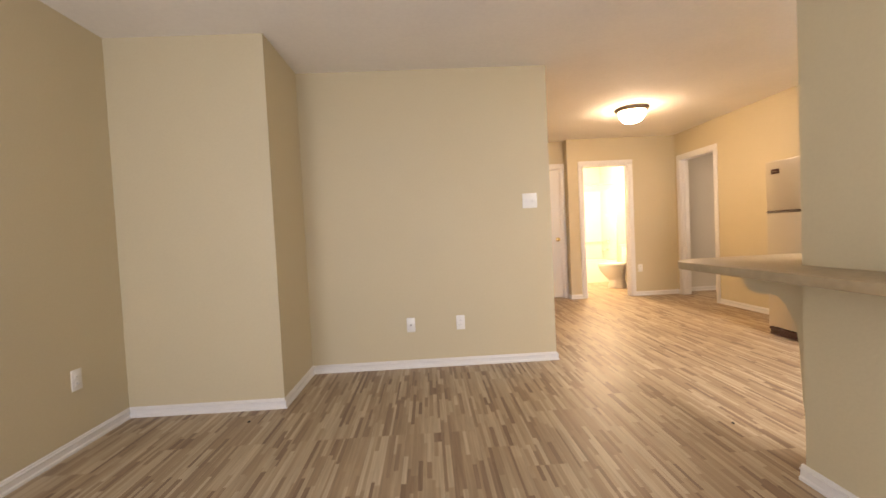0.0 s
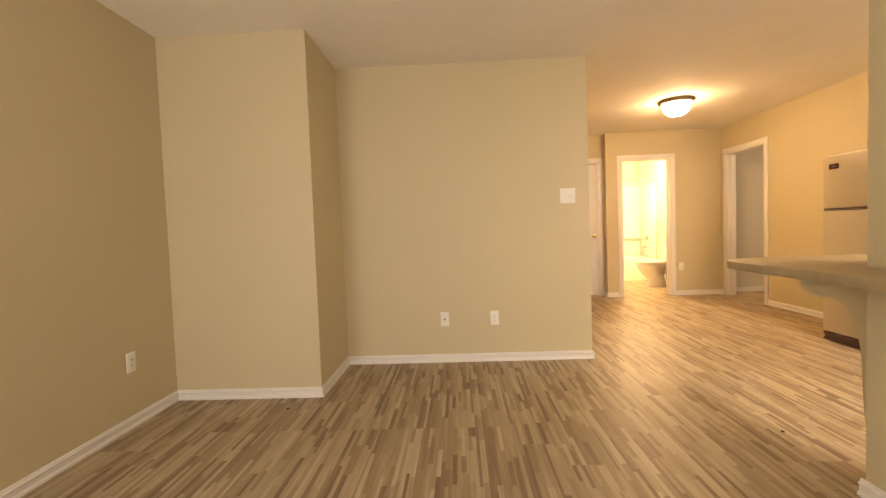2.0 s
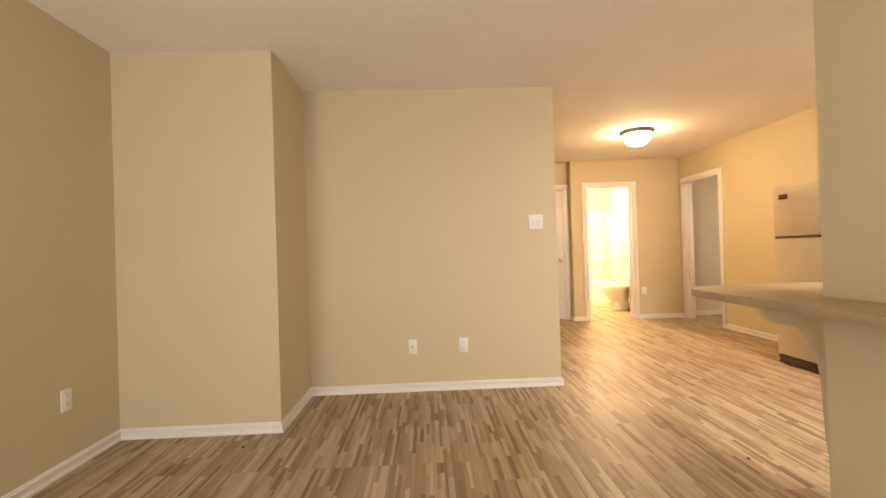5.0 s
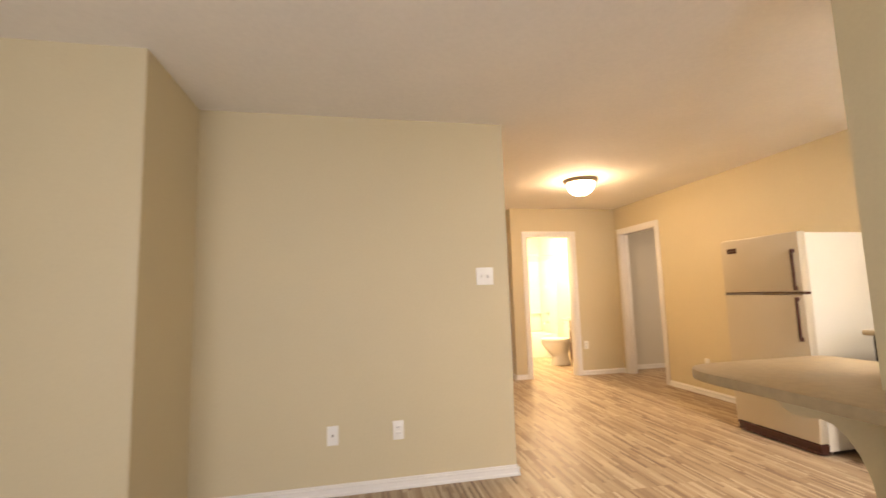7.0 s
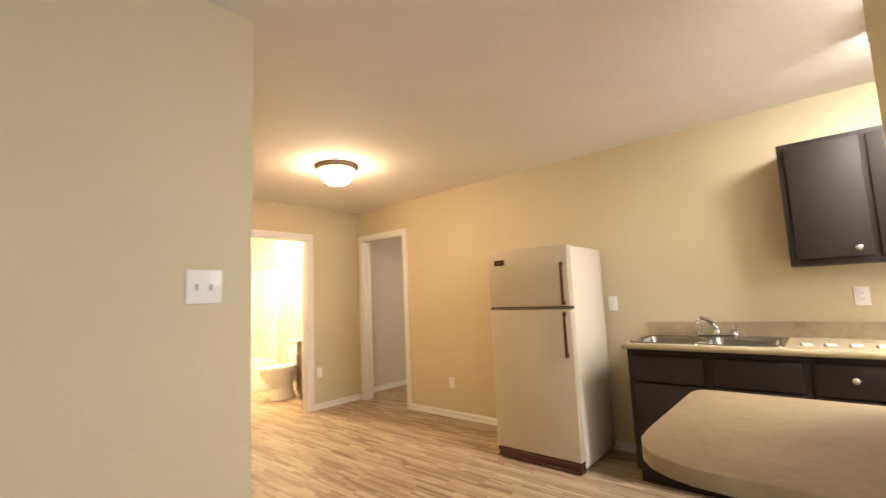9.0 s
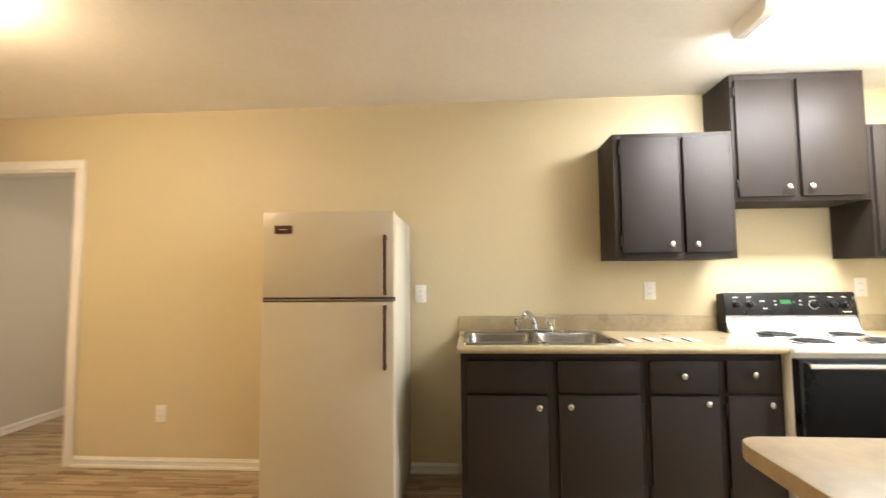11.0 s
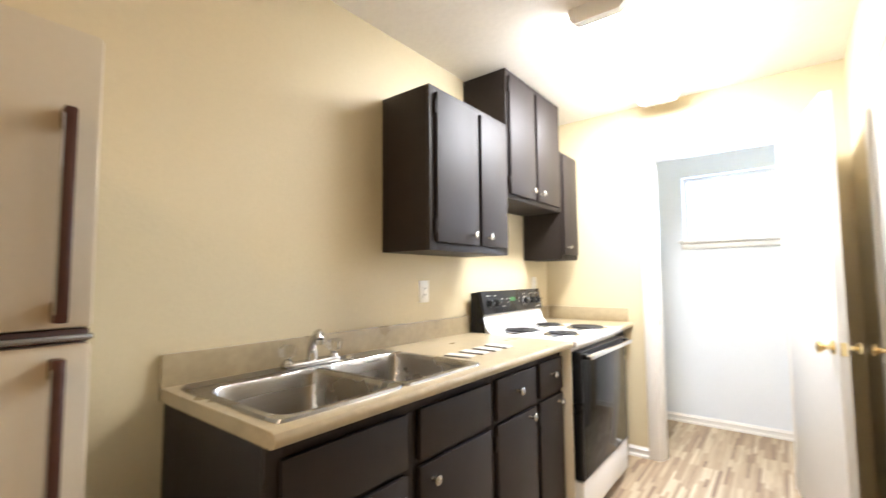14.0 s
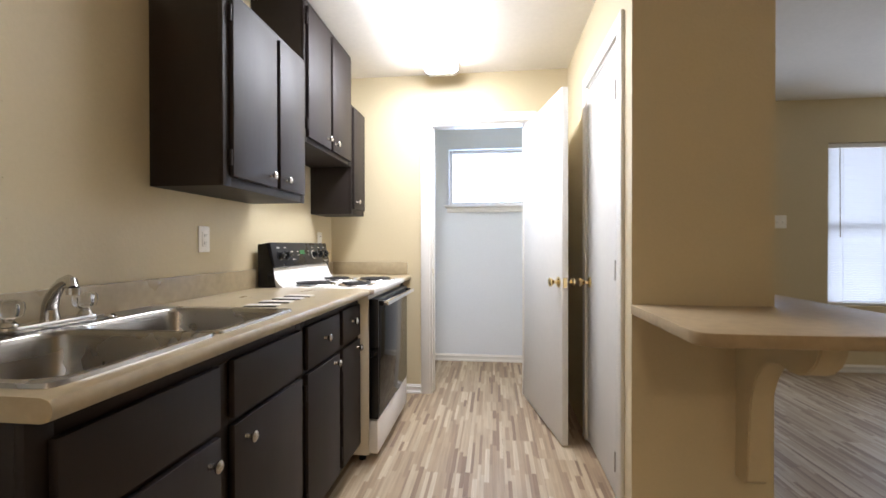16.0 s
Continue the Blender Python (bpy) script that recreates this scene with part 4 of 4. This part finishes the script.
bath_vanity = thing("bathroom_vanity", pose(3.60, 7.19, 0), "dark walnut bathroom vanity with a white top", "vanity")
part("body", boxes((0.02, 0.348, -0.27, 0.27, 0.08, 0.77), (0.05, 0.348, -0.26, 0.26, 0.0, 0.08), bevel=0.003), WALNUT, bath_vanity)
for y0, y1 in ((-0.26, -0.005), (0.005, 0.26)):
    dr = part("door", boxes((0.0, 0.019, y0, y1, 0.12, 0.60), (-0.006, 0.0, y0, y0 + 0.05, 0.12, 0.60), (-0.006, 0.0, y1 - 0.05, y1, 0.12, 0.60), (-0.006, 0.0, y0 + 0.05, y1 - 0.05, 0.12, 0.17), (-0.006, 0.0, y0 + 0.05, y1 - 0.05, 0.55, 0.60), bevel=0.002), WALNUT, bath_vanity)
part("drawer", boxes((0.0, 0.019, -0.26, 0.26, 0.62, 0.75), bevel=0.003), WALNUT, bath_vanity)
part("top", boxes((-0.02, 0.349, -0.285, 0.285, 0.772, 0.805), bevel=0.006), PORCELAIN, bath_vanity, "white moulded basin top")

tub = thing("bathtub", pose(3.275, 8.93, 0), "white bathtub with a panelled surround", "bathtub")
tb = bmesh.new()
tl = [rr_loop(tb, -0.672, 0.672, -0.37, 0.36, 0.06, 0.0), rr_loop(tb, -0.672, 0.672, -0.37, 0.36, 0.06, 0.40), rr_loop(tb, -0.662, 0.662, -0.36, 0.35, 0.08, 0.42)]
for inset, z, r in ((0.06, 0.42, 0.3), (0.08, 0.40, 0.32), (0.12, 0.16, 0.36), (0.2, 0.1, 0.4)):
    tl.append(rr_loop(tb, -0.672 + inset, 0.672 - inset, -0.37 + inset, 0.36 - inset, r, z))
for a, b in zip(tl, tl[1:]):
    join_loops(tb, a, b)
tb.faces.new(tl[-1])
bmesh.ops.recalc_face_normals(tb, faces=tb.faces[:])
part("basin", tb, PORCELAIN, tub)
part("surround", boxes((-0.672, 0.673, 0.352, 0.366, 0.425, 1.85), (0.659, 0.673, -0.37, 0.352, 0.425, 1.85), (-0.67, 0.659, 0.30, 0.352, 0.78, 0.80), bevel=0.004), TILE, tub, "white moulded wall panels")
part("tub_spout", tube(((0.66, 0.0, 0.62), (0.60, 0.0, 0.62), (0.565, 0.0, 0.605), (0.555, 0.0, 0.585)), [0.026, 0.025, 0.022, 0.02], 12), CHROME, tub, "chrome tub spout")
part("mixer_handle", lathe(((0, 0), (0.055, 0), (0.05, 0.012), (0.022, 0.02), (0.026, 0.06), (0, 0.066)), 20, pose(0.66, 0.0, 0.80, 0, -90, 0)), CHROME, tub)
single("curtain_rod", tube(((2.603, 8.58, 1.92), (3.947, 8.58, 1.92)), 0.0125, 12), CHROME, "bare chrome shower curtain rod", "curtain rod")

# ---- small marks: crumbs on the floor and old nails in the kitchen wall ----
for x, y, a in ((-0.946, 2.827, 20), (1.815, 2.407, 70)):
    crumb = bmesh.new()
    bmesh.ops.create_icosphere(crumb, subdivisions=2, radius=0.008)
    for v in crumb.verts:
        v.co = Vector((v.co.x * 1.5, v.co.y, v.co.z * 0.5 + 0.003)) * (1 + 0.25 * noise.noise(v.co * 160))
    single("crumb", crumb, DARK_GAP, "small dark crumb lying on the laminate floor", "crumb", "crumbs on the floor", pose(x, y, 0.001, 0, 0, a))
for y, z in ((2.657, 1.213), (2.666, 1.321), (2.665, 1.52)):
    single("nail", lathe(((0, 0), (0.0012, 0), (0.0012, 0.003), (0.0034, 0.0032), (0.0032, 0.0042), (0, 0.005)), 12), PAINT, "nail head painted over in the kitchen wall", "nail", "nails in the wall", pose(E + 0.001, y, z, 0, -90, 0))

# ---- floor boards, laid in rows with strips printed along them ----
BW, BL = 0.194, 1.215


def board_mesh(seed):
    rnd = random.Random(seed)
    bm = bmesh.new()
    box(bm, 0.0003, BW - 0.0003, 0.0003, BL - 0.0003, -0.009, -0.0006)
    cuts = [0.0007]
    n = 10
    for k in range(1, n):
        cuts.append(BW * k / n + rnd.uniform(-0.005, 0.005))
    cuts.append(BW - 0.0007)
    for a, b in zip(cuts, cuts[1:]):
        y = 0.0007
        while y < BL - 0.001:
            y2 = y + rnd.choice((0.14, 0.20, 0.27, 0.36, 0.48)) * rnd.uniform(0.85, 1.15)
            if y2 > BL - 0.10:
                y2 = BL - 0.0007
            bm.faces.new([bm.verts.new(p) for p in ((a, y, 0), (b, y, 0), (b, y2, 0), (a, y2, 0))])
            y = y2
    bm.normal_update()
    return mesh_of("floor_board", bm, STRIPS, False)


BOARDS = [board_mesh(s) for s in range(14)]
rnd = random.Random(5)


def cut_board(me, y0, y1):
    """A board sawn off at y0 and y1 of its own length."""
    bm = bmesh.new()
    bm.from_mesh(me)
    for y, n in ((y0, -1), (y1, 1)):
        bmesh.ops.bisect_plane(bm, geom=bm.verts[:] + bm.edges[:] + bm.faces[:], plane_co=(0, y, 0), plane_no=(0, n, 0), clear_outer=True)
    return mesh_of("floor_board", bm, STRIPS, False)


def lay(x0, x1, y0, end):
    """Rows of boards from y0 to end(x), with staggered joints; the last ones are sawn to fit."""
    x = x0
    while x < x1:
        y1 = end(x)
        y = y0 - rnd.choice((0.0, 0.4, 0.8, 0.2, 0.6))
        while y < y1 - 0.02:
            me = rnd.choice(BOARDS)
            if y < y0 or y + BL > y1:
                me = cut_board(me, max(0, y0 - y), min(BL, y1 - y))
            ob = new("floor_board", me)
            ob.parent = floor
            ob.location = (x, y, 0)
            y += BL
        x += BW
    return x


edge = lay(W - 0.1, E + 0.02, S - 0.1, lambda x: BACK + 0.06 if x + BW < 1.2 else 9.36)
lay(edge, 6.0, 4.5, lambda x: 6.95)
